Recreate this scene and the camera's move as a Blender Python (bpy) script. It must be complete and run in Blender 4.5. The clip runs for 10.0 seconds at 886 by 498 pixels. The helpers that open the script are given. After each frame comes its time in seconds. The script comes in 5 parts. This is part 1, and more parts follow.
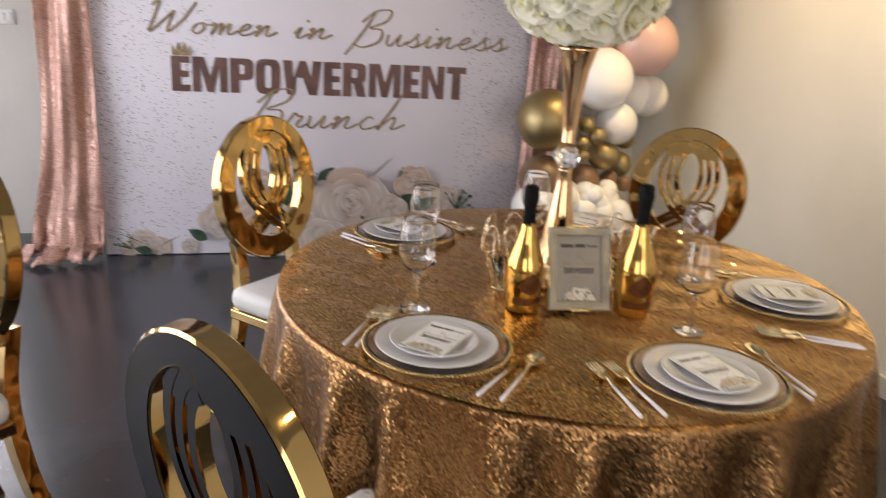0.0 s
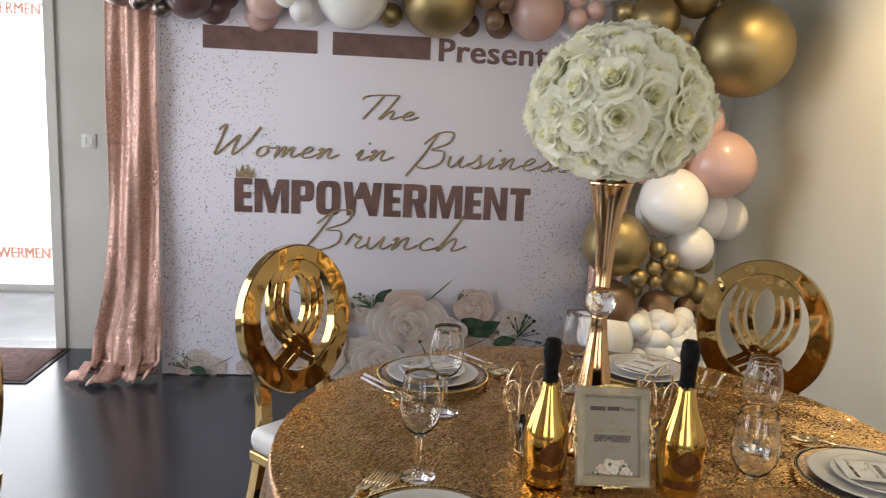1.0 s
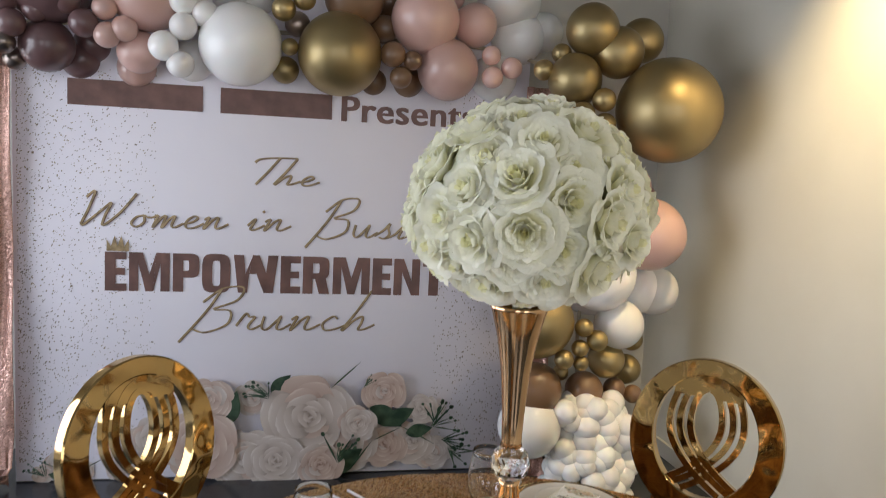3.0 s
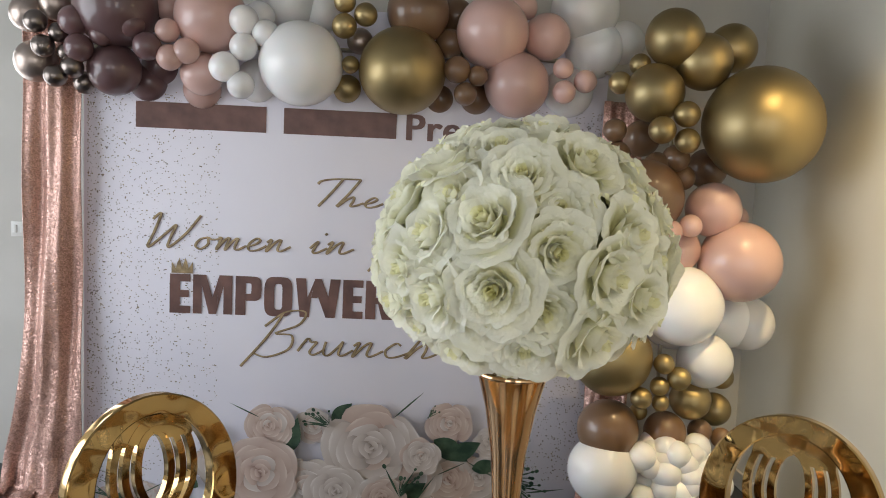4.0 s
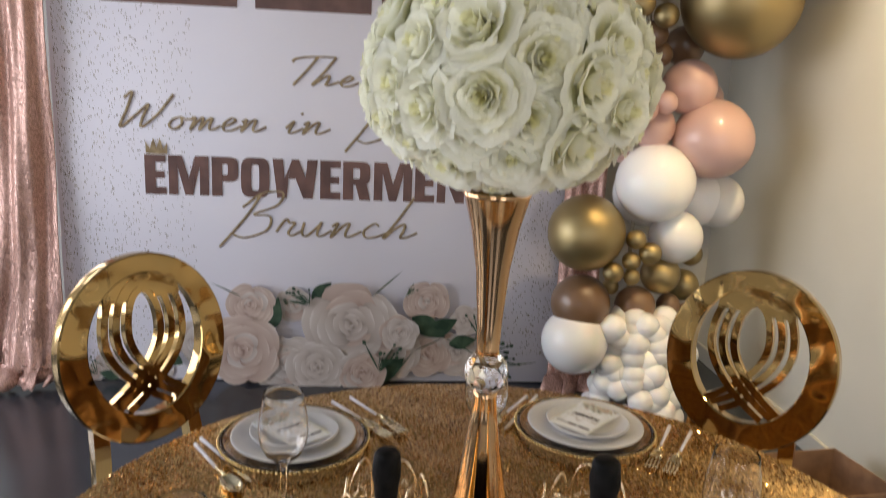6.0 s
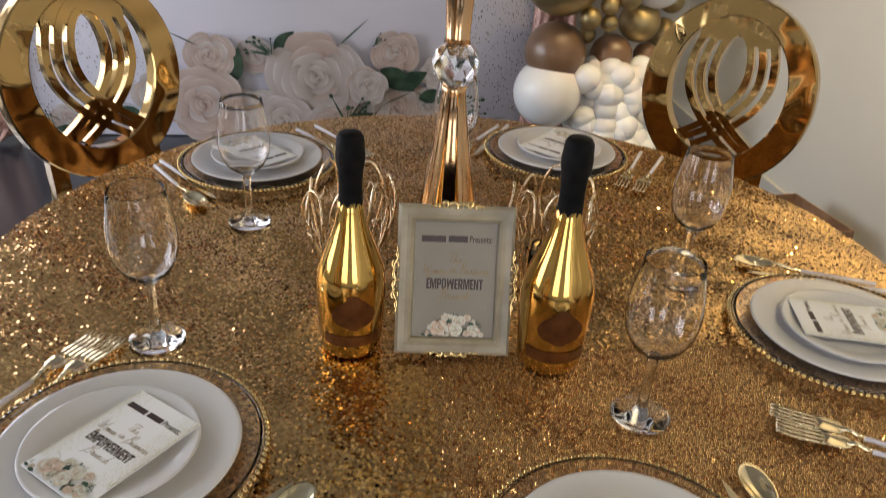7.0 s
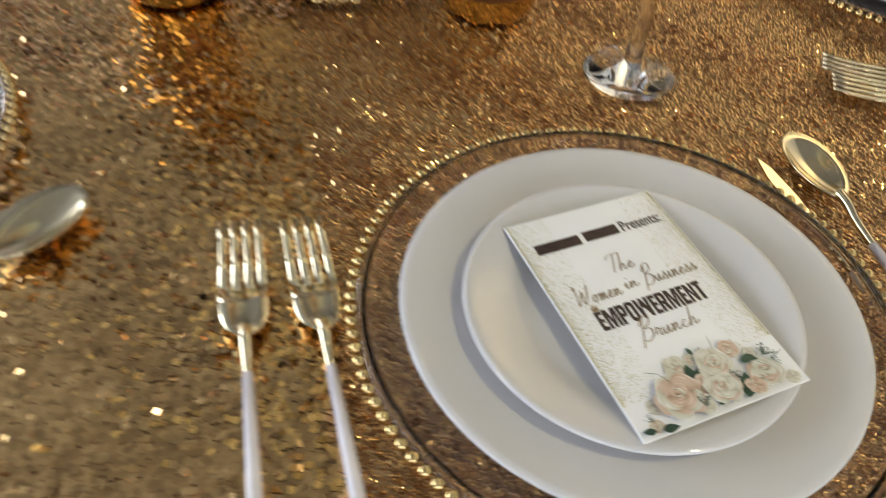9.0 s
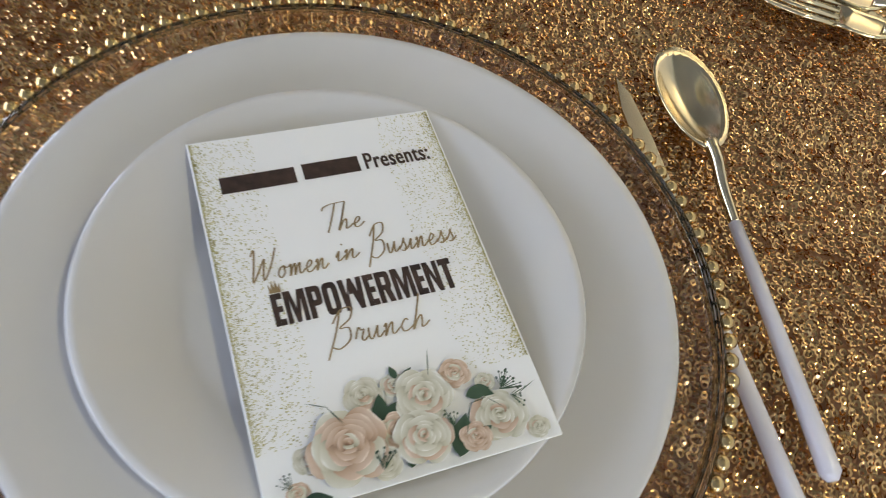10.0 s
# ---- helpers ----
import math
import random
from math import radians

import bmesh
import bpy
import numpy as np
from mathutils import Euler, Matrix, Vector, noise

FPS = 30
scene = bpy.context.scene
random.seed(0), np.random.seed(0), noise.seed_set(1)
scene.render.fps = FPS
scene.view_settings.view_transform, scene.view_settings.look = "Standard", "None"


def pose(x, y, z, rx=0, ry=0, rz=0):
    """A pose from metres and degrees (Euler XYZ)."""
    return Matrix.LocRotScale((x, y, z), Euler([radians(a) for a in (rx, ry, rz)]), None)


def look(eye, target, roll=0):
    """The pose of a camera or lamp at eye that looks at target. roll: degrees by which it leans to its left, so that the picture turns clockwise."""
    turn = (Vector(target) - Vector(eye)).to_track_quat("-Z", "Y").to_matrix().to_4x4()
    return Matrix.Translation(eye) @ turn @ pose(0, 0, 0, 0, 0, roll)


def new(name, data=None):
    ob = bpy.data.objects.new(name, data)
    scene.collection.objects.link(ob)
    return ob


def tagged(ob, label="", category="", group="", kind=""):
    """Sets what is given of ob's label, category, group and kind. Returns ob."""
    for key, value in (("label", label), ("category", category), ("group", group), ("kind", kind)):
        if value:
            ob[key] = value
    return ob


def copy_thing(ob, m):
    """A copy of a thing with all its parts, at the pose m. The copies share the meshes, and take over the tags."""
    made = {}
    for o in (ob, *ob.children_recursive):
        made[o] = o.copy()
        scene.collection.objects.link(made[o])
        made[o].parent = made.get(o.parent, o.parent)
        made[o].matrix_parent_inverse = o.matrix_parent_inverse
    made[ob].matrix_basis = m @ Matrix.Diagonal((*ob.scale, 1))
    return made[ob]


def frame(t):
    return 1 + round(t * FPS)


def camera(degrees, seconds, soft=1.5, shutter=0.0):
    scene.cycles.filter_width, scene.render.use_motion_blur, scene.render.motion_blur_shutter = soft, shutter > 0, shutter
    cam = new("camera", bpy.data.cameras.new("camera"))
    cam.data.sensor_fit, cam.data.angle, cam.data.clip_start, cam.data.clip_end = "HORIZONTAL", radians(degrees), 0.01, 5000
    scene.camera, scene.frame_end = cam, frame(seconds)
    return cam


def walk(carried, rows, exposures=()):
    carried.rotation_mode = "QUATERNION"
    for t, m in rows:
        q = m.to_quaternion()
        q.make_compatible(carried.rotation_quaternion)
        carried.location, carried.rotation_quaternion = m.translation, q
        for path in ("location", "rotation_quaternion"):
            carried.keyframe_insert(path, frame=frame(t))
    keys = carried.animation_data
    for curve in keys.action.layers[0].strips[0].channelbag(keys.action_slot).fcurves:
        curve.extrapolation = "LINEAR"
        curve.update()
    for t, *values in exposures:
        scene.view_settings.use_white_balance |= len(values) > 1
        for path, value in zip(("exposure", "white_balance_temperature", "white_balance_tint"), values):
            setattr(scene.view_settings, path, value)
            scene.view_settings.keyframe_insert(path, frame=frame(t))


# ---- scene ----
cam = camera(60.5, 10.0, soft=0.9, shutter=0.35)
PATH = [
    (0, (-0.736, -1.774, 1.438), (-0.286, 0.079, 0.833), 3.4),
    (0.3, (-0.674, -1.693, 1.451), (-0.418, 0.217, 0.918), 3.9),
    (0.5, (-0.635, -1.662, 1.48), (-0.432, 0.272, 1.01), 4.2),
    (1, (-0.526, -1.589, 1.483), (-0.316, 0.37, 1.143), 2.7),
    (1.5, (-0.486, -1.585, 1.52), (-0.22, 0.373, 1.21), 1.0),
    (2, (-0.466, -1.525, 1.518), (-0.182, 0.431, 1.213), 1.3),
    (2.5, (-0.413, -1.336, 1.53), (-0.067, 0.613, 1.245), 2.5),
    (3, (-0.363, -1.167, 1.579), (0.025, 0.784, 1.367), 2.8),
    (3.2, (-0.326, -1.108, 1.564), (0.022, 0.854, 1.382), 2.4),
    (4.3, (-0.109, -0.978, 1.628), (-0.038, 1.012, 1.441), 2.4),
    (4.5, (-0.091, -0.989, 1.62), (-0.012, 1.001, 1.437), 1.8),
    (5, (-0.082, -1.0, 1.627), (0.026, 0.988, 1.437), 1.3),
    (5.2, (-0.103, -1.006, 1.614), (0.022, 0.981, 1.425), 1.3),
    (6.3, (-0.178, -1.046, 1.471), (0.035, 0.847, 0.864), 3.2),
    (6.5, (-0.174, -1.054, 1.444), (0.054, 0.795, 0.717), 3.4),
    (7, (-0.16, -1.016, 1.38), (0.11, 0.713, 0.411), 3.7),
    (7.5, (-0.172, -0.98, 1.336), (0.125, 0.674, 0.252), 2.7),
    (8, (-0.208, -0.955, 1.283), (0.146, 0.666, 0.166), -0.0),
    (8.5, (-0.165, -0.871, 1.192), (0.217, 0.64, -0.061), 0.1),
    (9, (-0.063, -0.807, 1.099), (0.299, 0.513, -0.36), 5.5),
    (9.5, (0.044, -0.753, 1.053), (0.435, 0.4, -0.533), 10.8),
    (10, (0.088, -0.714, 1.028), (0.501, 0.32, -0.634), 17.2),
]
walk(cam, [(t, look(e, g, r)) for t, e, g, r in PATH], [(0, -0.04, 6800, 20), (1, -0.24, 6600, 14), (2.2, -0.23, 6400, 12), (3, -0.23, 6250, 14), (4.3, -0.2, 6400, 11), (5, -0.19, 6400, 11), (6.5, -0.19, 6450, 17), (8.0, -0.09, 6050, 12), (9.2, 0.12, 6000, 12), (10, -0.02, 5600, 13)])

# ---------------------------------------------------------------- light
world = bpy.data.worlds.new("World")
scene.world = world
world.use_nodes = True
wn = world.node_tree
sky = wn.nodes.new("ShaderNodeTexSky")
sky.sky_type = "NISHITA"
sky.sun_disc = False
sky.sun_elevation, sky.sun_rotation = radians(61), radians(211)
wn.nodes["Background"].inputs["Strength"].default_value = 0.15
wn.links.new(sky.outputs["Color"], wn.nodes["Background"].inputs["Color"])


def lamp(name, kind, m, energy, color, size=(1, 1), label=""):
    data = bpy.data.lights.new(name, kind)
    data.energy, data.color = energy, color
    if kind == "AREA":
        data.shape, data.size, data.size_y = "RECTANGLE", size[0], size[1]
    elif kind == "SPOT":
        data.spot_size, data.spot_blend, data.shadow_soft_size = radians(size[0]), size[1], 0.05
    else:
        data.angle = radians(size[0])
    ob = new(name, data)
    ob.matrix_world = m
    return ob


lamp("sun", "SUN", look((-3, -5, 11), (0, 0, 0)), 5.0, (1.0, 0.95, 0.88), (0.5, 0))
# daylight in the shop windows of the left and front walls and in the door opening
lamp("window_daylight", "AREA", look((-4.12, 0.55, 1.55), (0, 0.35, 1.2)), 122, (0.88, 0.94, 1.0), (3.3, 2.1))
lamp("window_daylight", "AREA", look((-2.02, -4.92, 1.6), (-1.4, 0, 1.2)), 40, (0.95, 0.97, 1.0), (1.7, 2.3))
lamp("window_daylight", "AREA", look((0.92, -4.92, 1.6), (0.4, 0, 1.2)), 40, (0.95, 0.97, 1.0), (1.35, 2.3))
lamp("door_daylight", "AREA", look((-3.2, 3.12, 1.15), (-2.2, 0, 0.9)), 32, (0.9, 0.95, 1.0), (1.7, 2.1))
# warm ceiling downlights by the right wall
lamp("downlight_beam", "SPOT", look((1.25, 0.95, 2.95), (1.75, 1.1, 1.5)), 235, (1.0, 0.76, 0.38), (100, 0.9))
lamp("downlight_beam", "SPOT", look((1.1, -1.4, 2.95), (0.8, -0.6, 0.0)), 60, (1.0, 0.85, 0.42), (95, 0.9))

# ---------------------------------------------------------------- materials


class Mat:
    """A node material in short steps."""

    def __init__(self, name, color=(0.8, 0.8, 0.8), rough=0.5, metal=0.0, **more):
        self.m = bpy.data.materials.new(name)
        self.m.use_nodes = True
        self.t = self.m.node_tree
        self.b = self.t.nodes["Principled BSDF"]
        self.put("Base Color", (*color, 1))
        self.put("Roughness", rough)
        self.put("Metallic", metal)
        for k, v in more.items():
            self.put(k.replace("_", " "), v)

    def put(self, k, v):
        self.b.inputs[k].default_value = v

    def node(self, kind, **sets):
        n = self.t.nodes.new(kind)
        for k, v in sets.items():
            n.inputs[k.replace("_", " ")].default_value = v
        return n

    def link(self, a, b):
        self.t.links.new(a, b)

    def coords(self):
        return self.node("ShaderNodeTexCoord").outputs["Object"]

    def noise(self, scale, detail=3.0, stretch=None):
        n = self.node("ShaderNodeTexNoise", Scale=scale, Detail=detail)
        src = self.coords()
        if stretch:
            mp = self.node("ShaderNodeMapping")
            mp.inputs["Scale"].default_value = stretch
            self.link(src, mp.inputs["Vector"])
            src = mp.outputs["Vector"]
        self.link(src, n.inputs["Vector"])
        return n.outputs["Fac"]

    def ramp(self, src, lo, hi, a=0.35, b=0.65):
        r = self.node("ShaderNodeValToRGB")
        r.color_ramp.elements[0].position, r.color_ramp.elements[0].color = a, (*lo, 1)
        r.color_ramp.elements[1].position, r.color_ramp.elements[1].color = b, (*hi, 1)
        self.link(src, r.inputs["Fac"])
        return r.outputs["Color"]

    def color(self, src):
        self.link(src, self.b.inputs["Base Color"])
        return self

    def rough(self, src, lo, hi):
        r = self.node("ShaderNodeMapRange")
        r.inputs["To Min"].default_value, r.inputs["To Max"].default_value = lo, hi
        self.link(src, r.inputs["Value"])
        self.link(r.outputs["Result"], self.b.inputs["Roughness"])
        return self

    def bump(self, src, strength=0.2, distance=0.01):
        n = self.node("ShaderNodeBump", Strength=strength, Distance=distance)
        self.link(src, n.inputs["Height"])
        self.link(n.outputs["Normal"], self.b.inputs["Normal"])
        return self


def mottled(name, lo, hi, scale, rough=(0.4, 0.6), metal=0.0, bump=0.05, dist=0.003, **more):
    """A surface with two scales of variation in tone, gloss and relief."""
    m = Mat(name, hi, rough[1], metal, **more)
    big = m.noise(scale, 4)
    m.color(m.ramp(big, lo, hi))
    fine = m.noise(scale * 18, 3)
    m.rough(fine, *rough)
    if bump:
        m.bump(fine, bump, dist)
    return m.m


def sequin_cloth(name, lo, hi, cell, tilt, metal=1.0):
    """Cloth covered in tiny discs, each of which leans its own way."""
    m = Mat(name, hi, 0.3, metal)
    v = m.node("ShaderNodeTexVoronoi", Scale=1 / cell)
    m.link(m.coords(), v.inputs["Vector"])
    sub = m.node("ShaderNodeVectorMath")
    sub.operation = "SUBTRACT"
    sub.inputs[1].default_value = (0.5, 0.5, 0.5)
    m.link(v.outputs["Color"], sub.inputs[0])
    sc = m.node("ShaderNodeVectorMath")
    sc.operation = "SCALE"
    sc.inputs["Scale"].default_value = tilt
    m.link(sub.outputs[0], sc.inputs[0])
    geo = m.node("ShaderNodeNewGeometry")
    add = m.node("ShaderNodeVectorMath")
    add.operation = "ADD"
    m.link(geo.outputs["Normal"], add.inputs[0])
    m.link(sc.outputs[0], add.inputs[1])
    nor = m.node("ShaderNodeVectorMath")
    nor.operation = "NORMALIZE"
    m.link(add.outputs[0], nor.inputs[0])
    m.link(nor.outputs[0], m.b.inputs["Normal"])
    sep = m.node("ShaderNodeSeparateColor")
    m.link(v.outputs["Color"], sep.inputs[0])
    m.color(m.ramp(sep.outputs[0], lo, hi, 0.1, 0.9))
    return m.m


def sequin_disc(name, lo, hi):
    m = Mat(name, hi, 0.24, 1.0)
    g = m.node("ShaderNodeNewGeometry")
    m.color(m.ramp(g.outputs["Random Per Island"], lo, hi, 0.0, 1.0))
    m.rough(g.outputs["Random Per Island"], 0.05, 0.2)
    return m.m


def mirror_gold(name, color, rough=0.05, wave=0.03):
    m = Mat(name, color, rough, 1.0)
    m.rough(m.noise(40, 3), rough * 0.7, rough * 1.8 + 0.02)
    if wave:
        m.bump(m.noise(8, 1), wave, 0.02)
    return m.m


def balloon_latex(name, color, pearl=0.0, rough=0.25):
    m = Mat(name, color, rough, pearl)
    m.put("Coat Weight", 0.5 if not pearl else 0.2)
    m.put("Coat Roughness", 0.08)
    if not pearl:
        m.put("Subsurface Weight", 0.15)
        m.put("Subsurface Radius", (0.03, 0.02, 0.015))
    info = m.node("ShaderNodeObjectInfo")
    hs = m.node("ShaderNodeHueSaturation")
    hs.inputs["Color"].default_value = (*color, 1)
    mr = m.node("ShaderNodeMapRange")
    mr.inputs["To Min"].default_value, mr.inputs["To Max"].default_value = 0.85, 1.12
    m.link(info.outputs["Random"], mr.inputs["Value"])
    m.link(mr.outputs["Result"], hs.inputs["Value"])
    m.color(hs.outputs["Color"])
    m.rough(m.noise(1.5, 2), rough * 0.85, rough * 1.2)
    return m.m


M = {}
M["wall_cream"] = mottled("wall_cream", (0.68, 0.65, 0.56), (0.74, 0.71, 0.62), 1.5, (0.45, 0.6), bump=0.12)
M["wall_white"] = mottled("wall_white", (0.5, 0.48, 0.43), (0.57, 0.55, 0.5), 1.5, (0.5, 0.65), bump=0.12)
M["ceiling"] = mottled("ceiling_paint", (0.3, 0.3, 0.3), (0.36, 0.36, 0.36), 2, (0.7, 0.9))
M["floor"] = mottled("black_floor", (0.018, 0.02, 0.025), (0.04, 0.044, 0.052), 2.2, (0.16, 0.27), bump=0.04, Specular_IOR_Level=0.55)
M["mat"] = mottled("doormat_fibre", (0.06, 0.025, 0.02), (0.14, 0.06, 0.045), 30, (0.8, 0.95), bump=0.6, dist=0.004)
M["pavement"] = mottled("pavement", (0.5, 0.5, 0.48), (0.6, 0.6, 0.58), 3, (0.8, 0.95), bump=0.2)
M["vinyl"] = mottled("printed_vinyl", (0.79, 0.76, 0.83), (0.85, 0.82, 0.88), 0.7, (0.38, 0.5), bump=0.08, dist=0.004)
M["print_brown"] = mottled("brown_print", (0.12, 0.06, 0.05), (0.2, 0.1, 0.08), 9, (0.4, 0.5), bump=0)
M["print_gold"] = mottled("gold_print", (0.22, 0.15, 0.07), (0.46, 0.34, 0.18), 30, (0.35, 0.5), bump=0)
M["print_speck"] = mottled("speck_print", (0.1, 0.065, 0.035), (0.3, 0.22, 0.12), 12, (0.4, 0.5), bump=0)
M["print_dark"] = mottled("dark_print", (0.03, 0.018, 0.014), (0.07, 0.04, 0.03), 200, (0.4, 0.5), bump=0)
M["print_dust"] = mottled("gold_dust_print", (0.36, 0.32, 0.11), (0.66, 0.6, 0.3), 300, (0.4, 0.5), bump=0)
M["print_red"] = mottled("red_print", (0.55, 0.25, 0.18), (0.65, 0.33, 0.24), 9, (0.4, 0.5), bump=0)


def petal_print(name, deep, main, edge, grain):
    """A printed petal: the ink runs from a deep tone at the rose's heart to a pale lip."""
    m = Mat(name, main, 0.45)
    sep = m.node("ShaderNodeSeparateXYZ")
    m.link(m.node("ShaderNodeTexCoord").outputs["UV"], sep.inputs[0])
    r = m.node("ShaderNodeValToRGB")
    r.color_ramp.elements[0].color, r.color_ramp.elements[1].color = (*deep, 1), (*edge, 1)
    r.color_ramp.elements[0].position, r.color_ramp.elements[1].position = 0.12, 0.97
    for pos, col in ((0.6, main), (0.92, [0.5 * (a + b) for a, b in zip(main, edge)])):
        r.color_ramp.elements.new(pos).color = (*col, 1)
    add = m.node("ShaderNodeMath")
    add.operation = "MULTIPLY_ADD"
    add.inputs[1].default_value = 0.3
    m.link(m.noise(grain, 3), add.inputs[0])
    shift = m.node("ShaderNodeMath")
    shift.operation = "SUBTRACT"
    shift.inputs[1].default_value = 0.15
    m.link(sep.outputs["Y"], shift.inputs[0])
    m.link(shift.outputs[0], add.inputs[2])
    m.link(add.outputs[0], r.inputs["Fac"])
    return m.color(r.outputs["Color"]).m


M["petal_ivory"] = petal_print("petal_print_ivory", (0.27, 0.21, 0.175), (0.55, 0.47, 0.42), (0.74, 0.68, 0.64), 9)
M["petal_blush"] = petal_print("petal_print_blush", (0.27, 0.16, 0.13), (0.54, 0.4, 0.335), (0.71, 0.6, 0.53), 9)
M["small_ivory"] = petal_print("small_petal_ivory", (0.22, 0.2, 0.11), (0.6, 0.57, 0.44), (0.9, 0.88, 0.82), 200)
M["small_blush"] = petal_print("small_petal_blush", (0.22, 0.12, 0.07), (0.55, 0.38, 0.26), (0.85, 0.72, 0.61), 200)
M["leaf_print"] = mottled("leaf_print", (0.02, 0.05, 0.03), (0.07, 0.12, 0.07), 20, (0.4, 0.5), bump=0)
M["paper"] = mottled("card_paper", (0.94, 0.93, 0.93), (0.97, 0.965, 0.965), 8, (0.3, 0.42), bump=0.05, dist=0.001)
# ivory paper, its colour darkened for the shade on the sign's front
M["insert_paper"] = mottled("shaded_insert_paper", (0.27, 0.24, 0.195), (0.32, 0.29, 0.24), 8, (0.5, 0.6), bump=0.05, dist=0.001)
M["drape"] = sequin_cloth("rose_gold_sequin_drape", (0.4, 0.22, 0.17), (0.74, 0.465, 0.38), 0.005, 0.62, 0.45)
# same gold cloth as the top, darkened to paint in the folds' shade
M["cloth_skirt_shaded"] = sequin_cloth("shaded_gold_sequin_skirt", (0.17, 0.08, 0.03), (0.44, 0.24, 0.095), 0.004, 0.45)
M["cloth_ground"] = mottled("gold_mesh_cloth", (0.3, 0.155, 0.075), (0.4, 0.215, 0.105), 60, (0.4, 0.6), metal=0.4, bump=0.3)
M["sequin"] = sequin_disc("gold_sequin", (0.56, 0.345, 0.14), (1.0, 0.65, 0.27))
M["gold"] = mirror_gold("polished_gold", (0.53, 0.35, 0.14), 0.05, 0.9)
M["gold_bottle"] = mirror_gold("bottle_gold", (0.62, 0.38, 0.105), 0.06, 0.05)
M["gold_vase"] = mirror_gold("vase_gold", (0.72, 0.45, 0.24), 0.07, 0.0)
M["gold_bead"] = mirror_gold("bead_gold", (0.72, 0.53, 0.24), 0.14, 0.0)
M["gold_cutlery"] = mirror_gold("cutlery_gold", (0.82, 0.71, 0.48), 0.12, 0.0)
M["gold_wire"] = mirror_gold("wire_gold", (0.85, 0.68, 0.46), 0.2, 0.0)
M["handle"] = mottled("white_enamel", (0.74, 0.7, 0.74), (0.8, 0.76, 0.79), 20, (0.2, 0.3), bump=0)
M["black_metal"] = mottled("black_lacquer", (0.006, 0.006, 0.006), (0.014, 0.012, 0.011), 8, (0.15, 0.28), bump=0, Specular_IOR_Level=0.12)
M["leather"] = mottled("white_leatherette", (0.7, 0.68, 0.64), (0.78, 0.76, 0.73), 6, (0.35, 0.5), bump=0.25, dist=0.002)
M["china"] = mottled("white_china", (0.66, 0.64, 0.63), (0.7, 0.68, 0.67), 5, (0.05, 0.09), bump=0)
M["glass"] = Mat("clear_glass", (1, 1, 1), 0.01, 0, Transmission_Weight=1.0, IOR=1.45).m
M["charger_glass"] = Mat("charger_glass", (0.96, 0.94, 0.92), 0.03, 0, Transmission_Weight=1.0, IOR=1.45).m
M["clear_screen"] = Mat("clear_screen", (1, 1, 1), 0.0, 0, Transmission_Weight=1.0, IOR=1.03).m
M["crystal"] = Mat("cut_crystal", (1, 1, 1), 0.0, 0, Transmission_Weight=1.0, IOR=1.6).m
M["foil"] = mottled("black_foil", (0.004, 0.004, 0.004), (0.010, 0.009, 0.009), 60, (0.4, 0.6), bump=0.4, dist=0.002, Specular_IOR_Level=0.08)
M["bottle_label"] = mottled("embossed_label", (0.10, 0.035, 0.01), (0.2, 0.075, 0.02), 40, (0.3, 0.5), metal=0.7, bump=0.3, dist=0.002)
M["frame_white"] = mottled("cream_frame_paint", (0.31, 0.265, 0.18), (0.43, 0.38, 0.28), 25, (0.35, 0.5), bump=0.15, dist=0.002)
M["cardboard"] = mottled("cardboard", (0.2, 0.11, 0.06), (0.3, 0.17, 0.09), 12, (0.8, 0.9), bump=0.2)
M["plastic_white"] = mottled("switch_plastic", (0.6, 0.59, 0.55), (0.66, 0.65, 0.61), 10, (0.3, 0.4), bump=0)


def silk_petal(name, root, lip):
    """Silk petal dyed from a greenish root to a creamy lip, with fine creases."""
    m = Mat(name, lip, 0.7)
    sep = m.node("ShaderNodeSeparateXYZ")
    m.link(m.node("ShaderNodeTexCoord").outputs["UV"], sep.inputs[0])
    mix = m.node("ShaderNodeMath")
    mix.operation = "MULTIPLY_ADD"
    mix.inputs[1].default_value = 0.25
    m.link(m.noise(5, 3), mix.inputs[0])
    m.link(sep.outputs["Y"], mix.inputs[2])
    m.color(m.ramp(mix.outputs[0], root, lip, 0.33, 0.9))
    m.bump(m.noise(9, 4, (1, 1, 0.3)), 0.25, 0.06)
    return m.m


M["rose"] = silk_petal("silk_rose_petal", (0.86, 0.84, 0.54), (0.99, 0.975, 0.87))
M["rose_heart"] = silk_petal("silk_rose_heart", (0.7, 0.6, 0.3), (0.96, 0.935, 0.7))
for key, tint in (("rose", (0.98, 0.97, 0.78, 1)), ("rose_heart", (0.9, 0.88, 0.5, 1))):
    # thin silk lets light through
    tree = M[key].node_tree
    shine = next(n for n in tree.nodes if n.type == "BSDF_PRINCIPLED")
    goal = next(n for n in tree.nodes if n.type == "OUTPUT_MATERIAL")
    thin, mix = tree.nodes.new("ShaderNodeBsdfTranslucent"), tree.nodes.new("ShaderNodeMixShader")
    thin.inputs["Color"].default_value = tint
    mix.inputs[0].default_value = 0.4
    tree.links.new(shine.outputs[0], mix.inputs[1])
    tree.links.new(thin.outputs[0], mix.inputs[2])
    tree.links.new(mix.outputs[0], goal.inputs["Surface"])
M["rose_core"] = mottled("green_foam", (0.3, 0.32, 0.18), (0.42, 0.42, 0.27), 30, (0.8, 0.9))
M["wood"] = mottled("table_wood", (0.12, 0.07, 0.04), (0.2, 0.12, 0.07), 6, (0.5, 0.7))
glow = Mat("bright_daylight", (0.9, 0.92, 0.95), 0.9)
glow.put("Emission Color", (0.93, 0.97, 1.0, 1))
